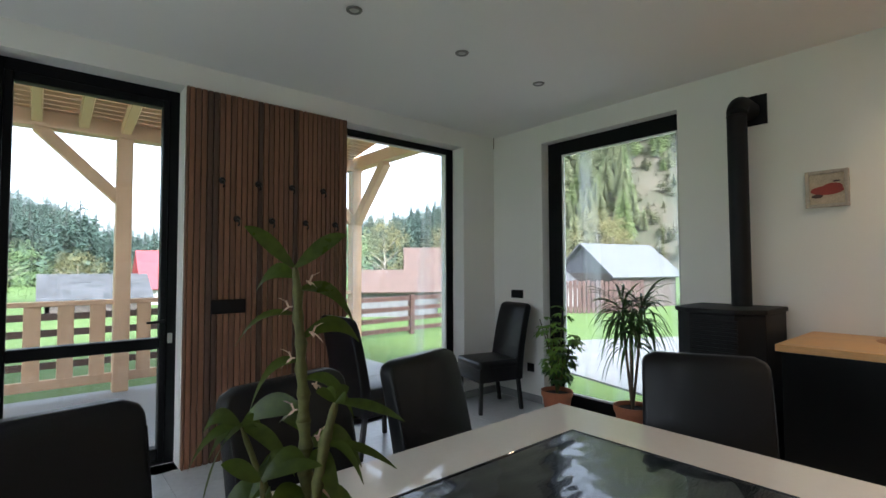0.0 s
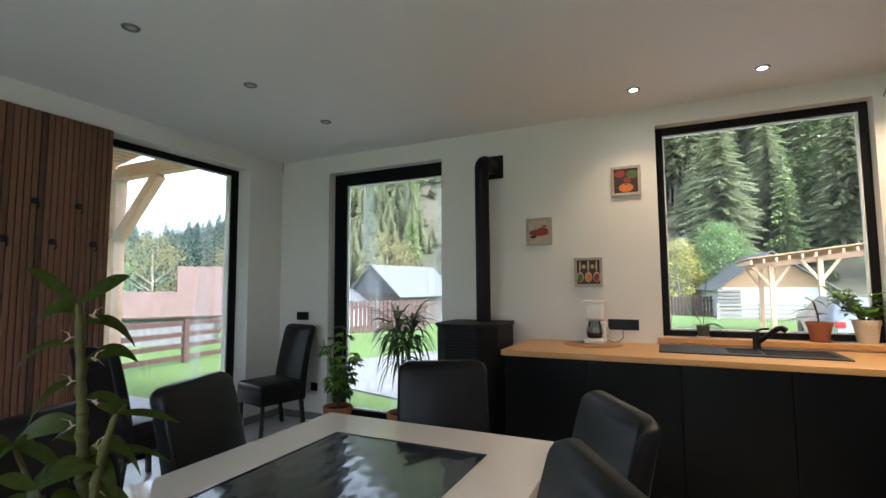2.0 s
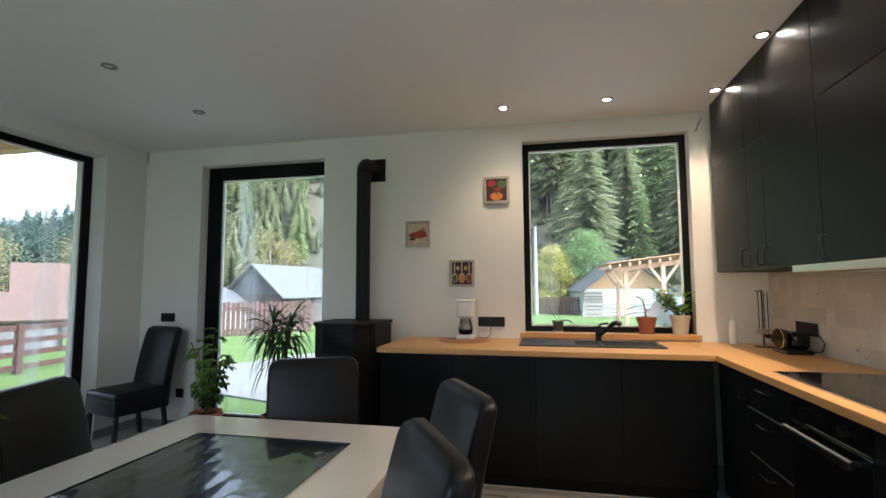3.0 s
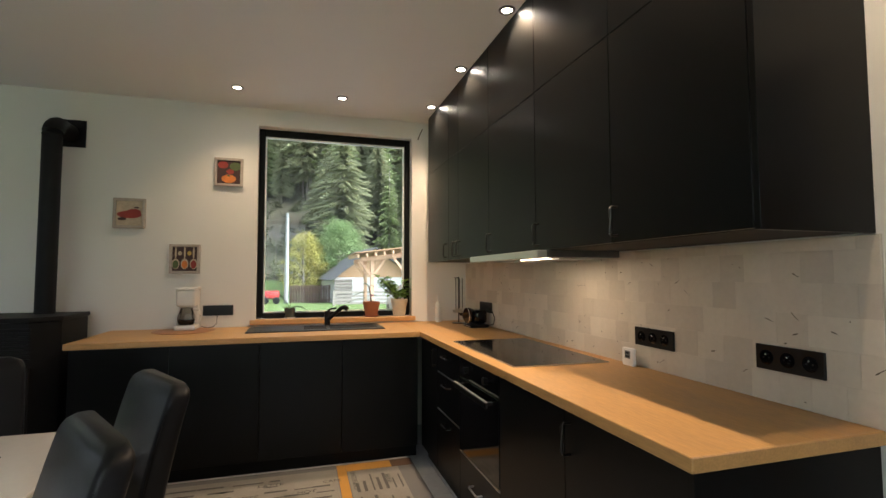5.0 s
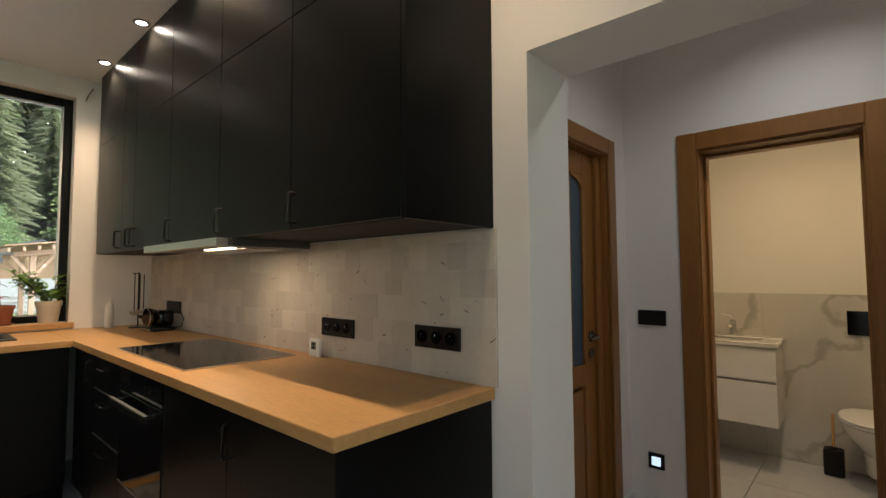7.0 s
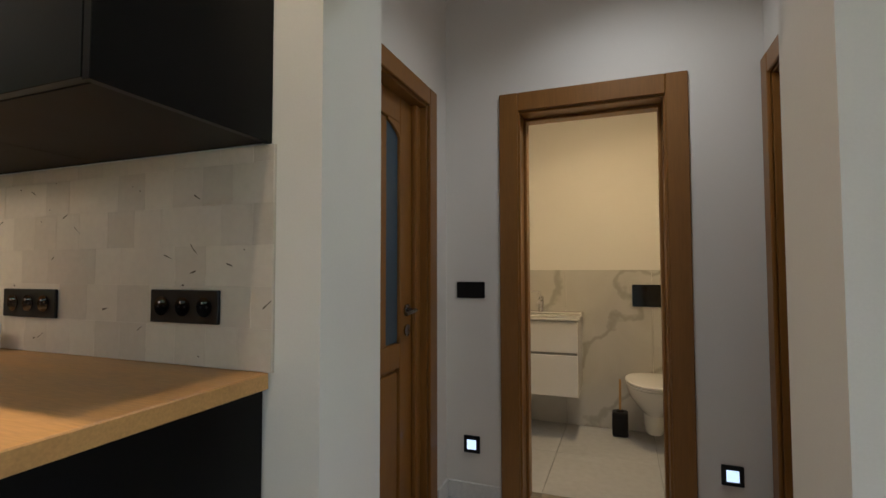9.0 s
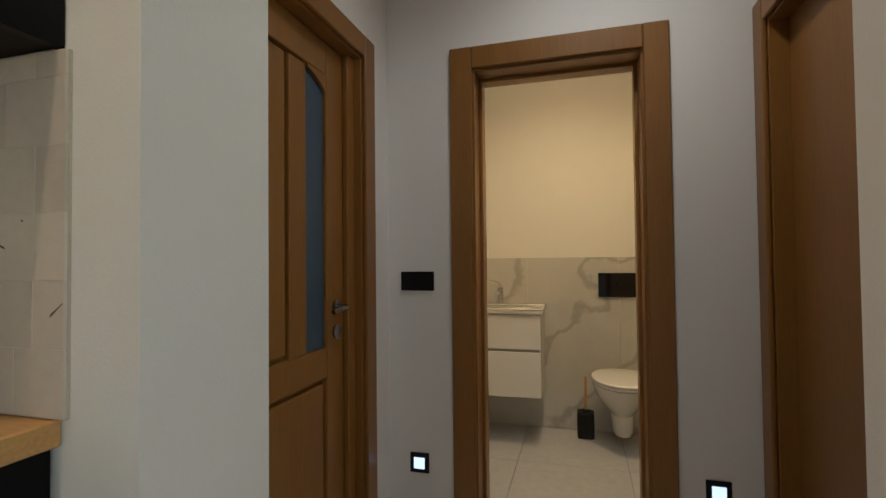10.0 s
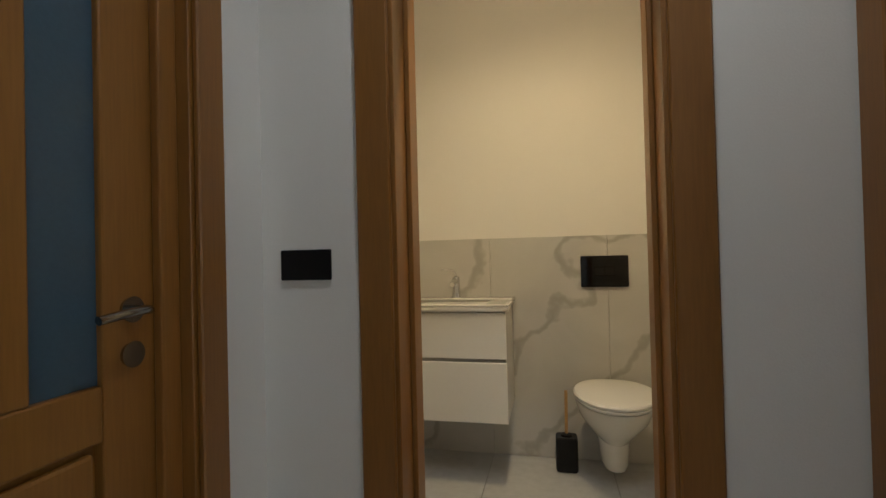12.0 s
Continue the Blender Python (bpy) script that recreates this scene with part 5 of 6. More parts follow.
# floor plants at the tall window
fp = pot("schefflera_pot", 3.36, 3.62, 0.0, 0.135, 0.10, 0.24, terracotta, "small leafy umbrella plant in a terracotta pot at the tall window", None, "plant")
for k in range(11):
    top = Vector((3.36 + rnd.uniform(-0.2, 0.14), 3.60 + rnd.uniform(-0.22, 0.17), rnd.uniform(0.55, 1.02)))
    base = Vector((3.36, 3.62, 0.2))
    midp = base.lerp(top, 0.5) + Vector((rnd.uniform(-0.03, 0.03), rnd.uniform(-0.03, 0.03), 0))
    part("stem", tube([base, midp, top], 0.005, 6), stem_mat, fp)
    for j in range(7):
        u = 0.3 + 0.7 * j / 6
        b = base.lerp(midp, u * 2) if u < 0.5 else midp.lerp(top, u * 2 - 1)
        a = rnd.uniform(0, 6.28)
        hub = b + Vector((0.05 * math.cos(a), 0.05 * math.sin(a), 0.02))
        bm = None
        for q in range(5):
            bm = leaf(hub, a + radians(-80 + 40 * q), rnd.uniform(0.07, 0.10), 0.042, rnd.uniform(-0.1, 0.3), 0.45, bm, n=4)
        part("leaf_fan", thick(bm, 0.0008), leaf_fresh if top.z > 0.62 and u > 0.35 else leaf_deep, fp, smooth=True)
dp = pot("dracaena_pot", 3.42, 2.93, 0.0, 0.14, 0.10, 0.24, terracotta, "dracaena with narrow drooping leaves in a terracotta pot by the stove", terracotta, "plant")
for dx, dy, h, nleaf in ((-0.02, 0.06, 1.02, 60), (0.04, -0.07, 1.04, 56), (-0.05, -0.02, 0.84, 46)):
    part("trunk", tube([(3.42, 2.93, 0.2), (3.42 + dx * 0.6, 2.93 + dy * 0.6, h * 0.6), (3.42 + dx, 2.93 + dy, h)], 0.011, 8), bark_stem, dp)
    for j in range(nleaf):
        a = rnd.uniform(0, 6.28)
        up = rnd.random()
        part("leaf", leaf((3.42 + dx, 2.93 + dy, h - 0.14 + 0.16 * up), a, rnd.uniform(0.28, 0.40), 0.026, 0.25 + 1.0 * up, 1.25 - 0.55 * up, None, n=6, fold=0.5, tip=1.9), leaf_deep, dp, smooth=True)

# kitchen rug
rug = thing("kitchen_rug", (2.3, 0.4, 0.0), "patchwork kitchen rug printed with coffee words, cream and ochre", "rug")
part("base_cloth", bx(1.75, 2.83, -0.42, 1.36, 0.0005, 0.006, 0.001), material("rug_grey", (0.16, 0.155, 0.155), 0.95, vary=0.25, fine=200, bump=0.5), rug)
cream = material("rug_cream", (0.27, 0.252, 0.225), 0.95, vary=0.3, fine=200, bump=0.5)
ochre = material("rug_ochre", (0.52, 0.26, 0.05), 0.95, vary=0.12, fine=200, bump=0.4)
brown = material("rug_brown", (0.12, 0.07, 0.045), 0.95, fine=200, bump=0.4)
ink = material("rug_ink", (0.10, 0.095, 0.09), 0.95)
patches = ((1.78, 2.76, 0.12, 1.33, cream), (1.78, 2.82, 0.055, 0.115, ochre), (2.70, 2.82, -0.26, 0.054, ochre), (1.78, 2.695, -0.30, 0.05, cream), (2.70, 2.82, -0.41, -0.262, brown))
for x0, x1, y0, y1, m in patches:
    part("patch", bx(x0, x1, y0, y1, 0.0062, 0.0072), m, rug)
def words(text, x, y, size, yaw):
    cu = bpy.data.curves.new("word", "FONT")
    cu.body, cu.size, cu.extrude = text, size, 0.0003
    ob = new("tmp_word", cu)
    dg = bpy.context.evaluated_depsgraph_get()
    me = bpy.data.meshes.new_from_object(ob.evaluated_get(dg))
    bpy.data.objects.remove(ob)
    me.materials.clear()
    me.materials.append(ink)
    o = new("word", me)
    o.parent = rug
    o.matrix_basis = pose(x - 2.3, y - 0.4, 0.0078, 0, 0, yaw)
for text, x, y, s in (("LATTE", 2.60, 0.62, 0.055), ("LATTE", 2.50, 1.16, 0.05), ("COFFEE", 2.46, 0.78, 0.05), ("HOT", 2.44, 0.38, 0.055), ("CAFE", 2.56, 0.22, 0.05)):
    words(text, x, y, s, -90)
words("CAPPUCCINO", 2.40, 0.0, 0.045, 0)
words("FRAPPE", 2.44, -0.22, 0.045, 0)
for j in range(70):
    y = rnd.uniform(0.15, 1.2)
    x = 1.85 + rnd.randrange(11) * 0.082
    part("print_bar", bx(x, x + rnd.choice((0.012, 0.02)), y, y + rnd.uniform(0.06, 0.16), 0.0073, 0.0077), ink, rug)
for j in range(21):
    y = -0.28 + (j % 7) * 0.046
    x = 1.80 + (j // 7) * 0.28
    part("print_bar", bx(x, x + rnd.uniform(0.1, 0.26), y, y + rnd.choice((0.010, 0.02)), 0.0073, 0.0077), ink, rug)

# corner bits and baseboards
skirt = material("skirting", (0.25, 0.25, 0.25), 0.5, vary=0.1)
solid("baseboard_north", bx(3.112, 3.583, NORTH - 0.010, NORTH - 0.0005, 0, 0.075, 0.002), skirt, "grey tile skirting")
solid("baseboard_east", bx(EAST - 0.010, EAST - 0.0005, 3.96, NORTH - 0.011, 0, 0.075, 0.002), skirt, "grey tile skirting")
white_skirt = material("white_skirting", (0.72, 0.71, 0.69), 0.4)
solid("baseboard_hall", bx(0.018, 0.296, -2.6095, -2.598, 0, 0.085, 0.002), white_skirt, "white skirting board")
solid("baseboard_hall_side", bx(0.297, 0.3095, -2.6095, -2.464, 0, 0.085, 0.002), white_skirt, "white skirting board")
solid("baseboard_hall_west", bx(-1.14, -0.862, -2.6095, -2.598, 0, 0.085, 0.002), white_skirt, "white skirting board")
co_ = thing("corner_cable", (3.56, 4.57, 2.7), "thin loose cable stub high in the corner", "cable")
part("wire", tube([(3.57, 4.58, 2.79), (3.565, 4.575, 2.74), (3.57, 4.585, 2.66)], 0.004, 6), bark_stem, co_)
c2 = thing("corner_cable", (3.56, -0.70, 2.6), "thin loose cable stub beside the wall cabinet", "cable")
part("wire", tube([(3.58, -0.66, 2.62), (3.55, -0.67, 2.66), (3.56, -0.70, 2.72), (3.575, -0.68, 2.68)], 0.004, 6), bark_stem, c2)

# ---- outdoors ----
def land(name, pts, z, mat, label):
    bm = bmesh.new()
    bm.faces.new([bm.verts.new((x, y, z)) for x, y in pts])
    g = bmesh.ops.extrude_face_region(bm, geom=bm.faces[:])
    bmesh.ops.translate(bm, verts=[v for v in g["geom"] if isinstance(v, bmesh.types.BMVert)], vec=(0, 0, -0.05))
    return solid(name, bm, mat, label)
grass_mat = material("grass", (0.125, 0.18, 0.042), 0.95, vary=0.35, scale=0.5, fine=14, bump=0.6, color2=(0.055, 0.12, 0.018))
gravel = material("gravel", (0.20, 0.198, 0.195), 0.9, vary=0.15, scale=0.8, fine=30, bump=0.6)
bm = bmesh.new()
rings = [0.001, 6, 12, 20, 30, 45, 70, 120, 250, 600]
def terrain(x, y):
    """Height of the land: flat round the house, rising to wooded hills."""
    r, az = math.hypot(x, y), math.degrees(math.atan2(y, x))
    if az < -120: az += 360
    e = np.interp(az, [-90, -30, 0, 30, 36, 44, 52, 62, 74, 83, 90, 97, 140, 200], [6, 24, 26, 24, 17, 9, 6.0, 3.8, 1.6, 1.6, 4.2, 7.5, 9, 3])
    r0 = np.interp(az, [-30, 30, 44, 60, 100], [36, 34, 42, 60, 66])
    r1 = r0 + 85
    if r < r0:
        return -0.30
    u = min(1, (r - r0) / (r1 - r0))
    return -0.30 + math.tan(radians(float(e))) * r1 * (u ** 1.15) + 1.2 * u * noise.noise(Vector((x * 0.06, y * 0.06, 0)))
AZ = [math.radians(-180 + 2.5 * i) for i in range(144)]
rr = [0.5, 10, 20, 28, 34, 38, 43, 49, 56, 64, 73, 83, 94, 106, 120, 140, 180, 300, 600]
grid = [[bm.verts.new((r * math.cos(a), r * math.sin(a), terrain(r * math.cos(a), r * math.sin(a)))) for a in AZ] for r in rr]
for i in range(len(rr) - 1):
    for j in range(144):
        bm.faces.new((grid[i][j], grid[i + 1][j], grid[i + 1][(j + 1) % 144], grid[i][(j + 1) % 144]))
bm.faces.new([v for v in grid[0]][::-1])
slope = material("hill_soil", (0.11, 0.086, 0.060), 0.95, vary=0.3, scale=0.30, fine=2.4, color2=(0.045, 0.055, 0.025), bump=0.6)
g = solid("ground", bm, [grass_mat, slope], "green lawn rising into a wooded brown hillside", "lawn", smooth=True)
for p in g.data.polygons:
    if math.hypot(p.center.x, p.center.y) > 37 and -60 < math.degrees(math.atan2(p.center.y, p.center.x)) < 60:
        p.material_index = 1
land("gravel_yard", [(5.4, 3.0), (6.3, 6.2), (8.4, 7.4), (10.2, 6.6), (13.5, 4.4), (19.5, 1.6), (19.5, -14), (5.4, -14)], -0.27, gravel, "pale gravel yard")
solid("terrace", bx(-5, 3.86, NORTH + 0.36, 8.08, -0.5, -0.12, 0.01), concrete, "pale concrete terrace slab")

rafter_wood = material("rafter_pine", (0.66, 0.46, 0.25), 0.6, vary=0.18, scale=2, fine=22, bump=0.15, spread=0.25)
RX, RS = -0.302, 0.416
porch = thing("timber_porch", (0.5, 7.9, -0.12), "new pine porch with posts, braces and a boarded roof", "porch", "", "structure")
def timber(name, p, q, w, h, m=pine):
    return part(name, beam(p, q, w, h, None, 0.008), m, porch)
for x in (0.53, 3.76, -3.2):
    timber("post", (x, 7.95, -0.12), (x, 7.95, 2.945), 0.165, 0.165)
timber("beam", (-4.2, 7.95, 3.04), (3.85, 7.95, 3.04), 0.19, 0.19)
# added timber that closes the bright sky gap above the beam
timber("upper_beam", (-4.2, 7.97, 3.26), (3.85, 7.97, 3.26), 0.15, 0.19)
# added overhang, out of view, keeps sky light off the beam
for i in range(11):
    timber("overhang_board", (-4.2, 8.11 + i * 0.11, 3.345 - i * 0.012), (3.85, 8.11 + i * 0.11, 3.345 - i * 0.012), 0.105, 0.02, pine_board)
timber("side_beam", (3.74, 7.84, 3.06), (3.74, 5.0, 3.06), 0.17, 0.19)
timber("brace", (0.49, 7.95, 2.19), (-0.30, 7.95, 2.965), 0.13, 0.13)
timber("brace", (-3.1, 7.95, 2.12), (-2.3, 7.95, 2.97), 0.13, 0.15)
timber("brace", (3.68, 7.95, 2.12), (2.9, 7.95, 2.97), 0.13, 0.15)
timber("brace", (3.74, 7.86, 2.10), (3.74, 7.0, 2.96), 0.13, 0.15)
timber("king_post", (3.74, 7.95, 3.16), (3.74, 7.95, 3.75), 0.15, 0.15)
for i in range(18):
    x = RX + (i - 9) * RS
    if -4.1 < x < 3.5:
        timber("rafter", (x, 7.85, 3.05), (x, 4.98, 3.50), 0.10, 0.13, rafter_wood)
board = mesh_of("board", bx(-4.2, 3.64, -0.050, 0.050, -0.01, 0.01, 0.003), pine_board)
for i in range(26):
    piece("board", board, porch, (0, 5.02 + i * 0.113, 3.585 - i * 0.0177)).rotation_euler[0] = -0.155
rail = thing("porch_railing", (0.5, 7.95, 0), "new pine railing with broad vertical boards", "railing", "", "structure")
for x0, x1 in ((-3.1, 0.445), (0.615, 3.67)):
    part("top_rail", bx(x0, x1, 7.89, 8.01, 0.93, 0.985, 0.008), pine, rail)
    part("bottom_rail", bx(x0, x1, 7.92, 7.98, 0.0, 0.11, 0.006), pine, rail)
    n = int((x1 - x0) / 0.29)
    for i in range(n):
        x = x0 + (i + 0.5) * (x1 - x0) / n
        part("baluster_board", bx(x - 0.075, x + 0.075, 7.925, 7.955, 0.08, 0.93, 0.006), pine, rail)

fence = thing("brown_fence", (0, 10.6, -0.3), "brown stained board fence across the meadow", "fence", "", "structure")
def fence_run(p, q, th, n_rails=4, top=0.66, step=2.0, m=fence_brown):
    p, q = Vector((*p, 0)), Vector((*q, 0))
    n = max(1, round((q - p).length / step))
    for i in range(n + 1):
        c = p.lerp(q, i / n)
        part("post", bx(c.x - 0.06, c.x + 0.06, c.y - 0.06, c.y + 0.06, -0.35, top + 0.03, 0.005), m, th)
    for k in range(n_rails):
        z = -0.16 + (top + 0.1) * k / (n_rails - 1)
        for i in range(n):
            a, b = p.lerp(q, i / n), p.lerp(q, (i + 1) / n)
            a, b = a + (b - a).normalized() * 0.07, b - (b - a).normalized() * 0.07
            part("rail", beam((a.x, a.y, z), (b.x, b.y, z), 0.025, 0.11, None, 0.004), m, th)
fence_run((-9, 10.9), (5.2, 10.6), fence)
fence_run((5.2, 10.6), (10.5, 10.9), fence)
def pickets(name, p, q, h0, h1, label, m=fence_brown):
    t = thing(name, (p[0], p[1], h0), label, "fence", "", "structure")
    p, q = Vector((*p, 0)), Vector((*q, 0))
    n = int((q - p).length / 0.16)
    me = mesh_of("picket", bx(-0.065, 0.065, -0.012, 0.012, 0, h1 - h0, 0.004), m)
    yaw = math.degrees(math.atan2(q.y - p.y, q.x - p.x))
    for i in range(n):
        c = p.lerp(q, i / n)
        o = piece("picket", me, t, (c.x, c.y, h0 + 0.02 * ((i * 7) % 3)))
        o.rotation_euler[2] = radians(yaw)
    for z in (h0 + 0.25, h1 - 0.2):
        part("rail", beam((p.x, p.y + 0.04, z), (q.x, q.y + 0.04, z), 0.04, 0.08, None, 0), m, t)
pickets("board_fence", (13.2, 12.2), (16.6, 9.4), -0.35, 0.85, "tall brown picket fence beside the barn")
pickets("board_fence", (29.6, 0.9), (29.4, -1.5), -0.35, 0.75, "brown picket fence across the lawn")
kf = thing("white_rail_fence", (27, -3, -0.3), "weathered grey rail fence in front of the outbuilding", "fence", "", "structure")
fence_run((26.0, -1.4), (25.6, -6.5), kf, 4, 0.5, 1.7, material("weathered_wood", (0.34, 0.31, 0.28), 0.8, vary=0.2, spread=0.2))

def gable_house(name, c, u, L, g, W, eave, ridge, roof_m, wall_m, gable_m, label, over=0.25, base=-0.4, slates=False):
    """A gabled building: corner c, long side L along u, gable side W along g."""
    h = thing(name, (c[0], c[1], base), label, "building", "", "structure")
    u, g, c = Vector((*u, 0)).normalized(), Vector((*g, 0)).normalized(), Vector((*c, 0))
    Z = Vector((0, 0, 1))
    def slab(q, t, nrm):
        bm = bmesh.new()
        f = bm.faces.new([bm.verts.new(v) for v in q])
        e = bmesh.ops.extrude_face_region(bm, geom=[f])
        bmesh.ops.translate(bm, verts=[v for v in e["geom"] if isinstance(v, bmesh.types.BMVert)], vec=nrm * t)
        return bm
    A, B, C, D = c, c + u * L, c + u * L + g * W, c + g * W
    for n_, p, q, nr in (("side_wall", A, B, g), ("side_wall", D, C, -g)):
        part(n_, slab([p + Z * base, q + Z * base, q + Z * eave, p + Z * eave], 0.12, nr), wall_m, h)
    for p, q, nr in ((A, D, u), (B, C, -u)):
        part("end_wall", slab([p + Z * base, q + Z * base, q + Z * eave, p + Z * eave], 0.12, nr), wall_m, h)
        part("gable", slab([p + Z * eave, q + Z * eave, (p + q) / 2 + Z * (ridge - 0.03)], 0.12, nr), gable_m, h)
    pitch = (ridge - eave) / (W / 2)
    for s, p0 in ((1, A), (-1, D)):
        e0 = p0 - u * over - g * s * over + Z * (eave - over * pitch)
        e1 = p0 + u * (L + over) - g * s * over + Z * (eave - over * pitch)
        r0, r1 = p0 - u * over + g * s * W / 2 + Z * ridge, p0 + u * (L + over) + g * s * W / 2 + Z * ridge
        nr = (e1 - e0).cross(r0 - e0).normalized() * s
        part("roof", slab([e0, e1, r1, r0], 0.06, nr if nr.z > 0 else -nr), roof_m, h)
        if slates and s == 1:
            rows = 9
            for k in range(rows):
                a0, a1 = e0.lerp(r0, k / rows), e1.lerp(r1, k / rows)
                m_ = int((a1 - a0).length / 0.30)
                for i in range(m_):
                    q0 = a0.lerp(a1, i / m_)
                    if (i * 13 + k * 7) % 29 == 0:
                        continue
                    q1, up = a0.lerp(a1, (i + 0.94) / m_), (r0 - e0) / rows * 1.12
                    part("shingle", slab([q0 + Z * 0.07, q1 + Z * 0.07, q1 + up + Z * 0.085, q0 + up + Z * 0.085], 0.015, Z), roof_m, h)
    return h
pale_wood = material("pale_shed_wood", (0.13, 0.128, 0.128), 0.85, vary=0.35, scale=2, fine=12, stretch=(6, 6, 0.5))
tin = material("tin_roof", (0.115, 0.117, 0.12), 0.7, 0.0, vary=0.12, scale=1.0, fine=9, stretch=(4, 0.4, 1))
shingle = material("grey_shingle", (0.065, 0.066, 0.07), 0.9, vary=0.4, spread=1.6, fine=20)
clay = material("clay_roof", (0.115, 0.074, 0.060), 0.9, vary=0.3, scale=0.7, fine=7, stretch=(5, 5, 1))
old_wood = material("old_barn_wood", (0.085, 0.068, 0.058), 0.85, vary=0.35, scale=2, fine=12, stretch=(6, 6, 0.5))
grey_wood = material("grey_barn_gable", (0.10, 0.10, 0.11), 0.8, vary=0.35, scale=2, fine=10, stretch=(6, 6, 0.5))
white_wall = material("white_render", (0.50, 0.50, 0.49), 0.8, vary=0.08)
peach = material("peach_boards", (0.36, 0.22, 0.12), 0.7, vary=0.15, fine=8, stretch=(1, 0.4, 8))
red_roof = material("red_roof", (0.28, 0.045, 0.055), 0.6)
gable_house("barn_tin_roof", (17.07, 11.02), (0.98, -0.2), 3.9, (0.2, 0.98), 3.0, 1.12, 2.33, tin, old_wood, grey_wood, "old wooden barn with a pale tin gable roof")
gable_house("lean_shed", (15.6, 13.2), (0.98, -0.2), 2.4, (0.2, 0.98), 2.2, 0.7, 1.35, tin, white_wall, old_wood, "low shed with a tin roof beside the barn")
gable_house("shingled_barn", (-0.05, 22.0), (1, 0.0), 2.9, (0, 1), 2.4, 0.38, 1.07, shingle, old_wood, old_wood, "low old barn with a worn grey shingle roof", slates=True)
gable_house("red_roofed_house", (3.5, 26.5), (1, 0), 2.4, (0, 1), 2.4, 0.7, 2.2, red_roof, white_wall, red_roof, "small white house with a bright red roof")
gable_house("clay_roof_shed", (8.05, 15.1), (0.82, -0.57), 2.65, (0.57, 0.82), 1.6, 0.68, 1.24, clay, pale_wood, pale_wood, "low weathered shed with a faded red roof")
gable_house("clay_roof_barn", (13.2, 19.3), (0.82, -0.57), 4.2, (0.57, 0.82), 3.4, 0.95, 2.35, clay, old_wood, old_wood, "larger barn with a faded red roof")
gable_house("outbuilding", (28.2, -1.65), (0.95, 0.1), 6.0, (-0.1, -1), 4.6, 1.25, 3.0, tin, white_wall, peach, "low white outbuilding with a peach boarded gable")
lw = thing("log_wall", (28.0, -1.7, -0.3), "stacked grey log corner of the outbuilding", "shed", "", "structure")
for k in range(8):
    part("log", beam((28.05, -1.55, -0.2 + k * 0.18), (28.0, -2.6, -0.2 + k * 0.18), 0.15, 0.16, None, 0.03), material("log_grey", (0.22, 0.20, 0.18), 0.85, spread=0.4) if k == 0 else bpy.data.materials["log_grey"], lw)

pg = thing("pergola", (18, -3.3, -0.3), "pale timber pergola with a sloping slatted roof", "pergola", "", "structure")
for x, y, zt in ((18.2, -2.35, 2.0), (18.0, -3.6, 2.2), (20.6, -2.4, 2.0), (18.0, -5.2, 2.4)):
    part("post", bx(x - 0.07, x + 0.07, y - 0.07, y + 0.07, -0.3, zt, 0.008), pine, pg)
    for s in (-1, 1):
        part("brace", beam((x, y + s * 0.05, zt - 0.65), (x, y + s * 0.5, zt - 0.03), 0.08, 0.09), pine, pg)
part("plate", beam((18.2, -1.9, 1.98), (18.0, -6.2, 2.52), 0.12, 0.15), pine, pg)
part("plate", beam((20.7, -1.9, 1.98), (20.6, -6.2, 2.52), 0.12, 0.15), pine, pg)
for i in range(13):
    y = -1.75 - i * 0.34
    part("rafter", beam((17.7, y, 2.10 + i * 0.043), (21.2, y, 2.16 + i * 0.043), 0.07, 0.13), pine, pg)
part("roof_sheet", beam((19.4, -1.65, 2.22), (19.4, -6.3, 2.80), 3.5, 0.04), pine_board, pg)
pl = thing("power_pole", (29.3, 1.2, -0.3), "grey concrete power pole", "pole")
part("shaft", tube([(29.3, 1.15, -0.3), (29.3, 1.15, 5.1)], 0.11, 10, taper=[0.13, 0.09]), concrete, pl)
part("cross_arm", beam((29.25, 1.05, 4.9), (29.25, 1.45, 4.9), 0.05, 0.05), black_metal, pl)
cr = thing("red_tractor", (29.5, 2.0, -0.3), "small red farm machine beyond the fence", "vehicle")
part("body", bx(29.0, 30.2, 1.55, 2.45, 0.0, 0.45, 0.12, seg=2), flatmat("tractor_red", (0.45, 0.03, 0.03), 0.4), cr, smooth=True)
for y in (1.7, 2.3):
    w_ = bmesh.new()
    bmesh.ops.create_cone(w_, cap_ends=True, segments=18, radius1=0.2, radius2=0.2, depth=0.15)
    part("wheel", turned(w_, Matrix.Translation((28.95, y, -0.1)) @ Matrix.Rotation(radians(90), 4, "Y")), black_plastic, cr, smooth=True)
car = thing("parked_car", (15.2, -3.6, -0.27), "silver hatchback parked under the pergola", "car")
silver = material("car_silver", (0.42, 0.45, 0.49), 0.3, 0.6, vary=0.03, coat=0.5)
def car_ring(x, pts):
    return [(x, -3.6 + y, z) for y, z in pts]
W_ = [(-0.83, 0.0), (-0.86, 0.30), (-0.82, 0.52), (-0.62, 0.95), (-0.5, 1.05), (0.5, 1.05), (0.62, 0.95), (0.82, 0.52), (0.86, 0.30), (0.83, 0.0)]
def squash(k, top):
    return [(y * k, min(z, 0.52 + (z - 0.52) * top) if z > 0.52 else z) for y, z in W_]
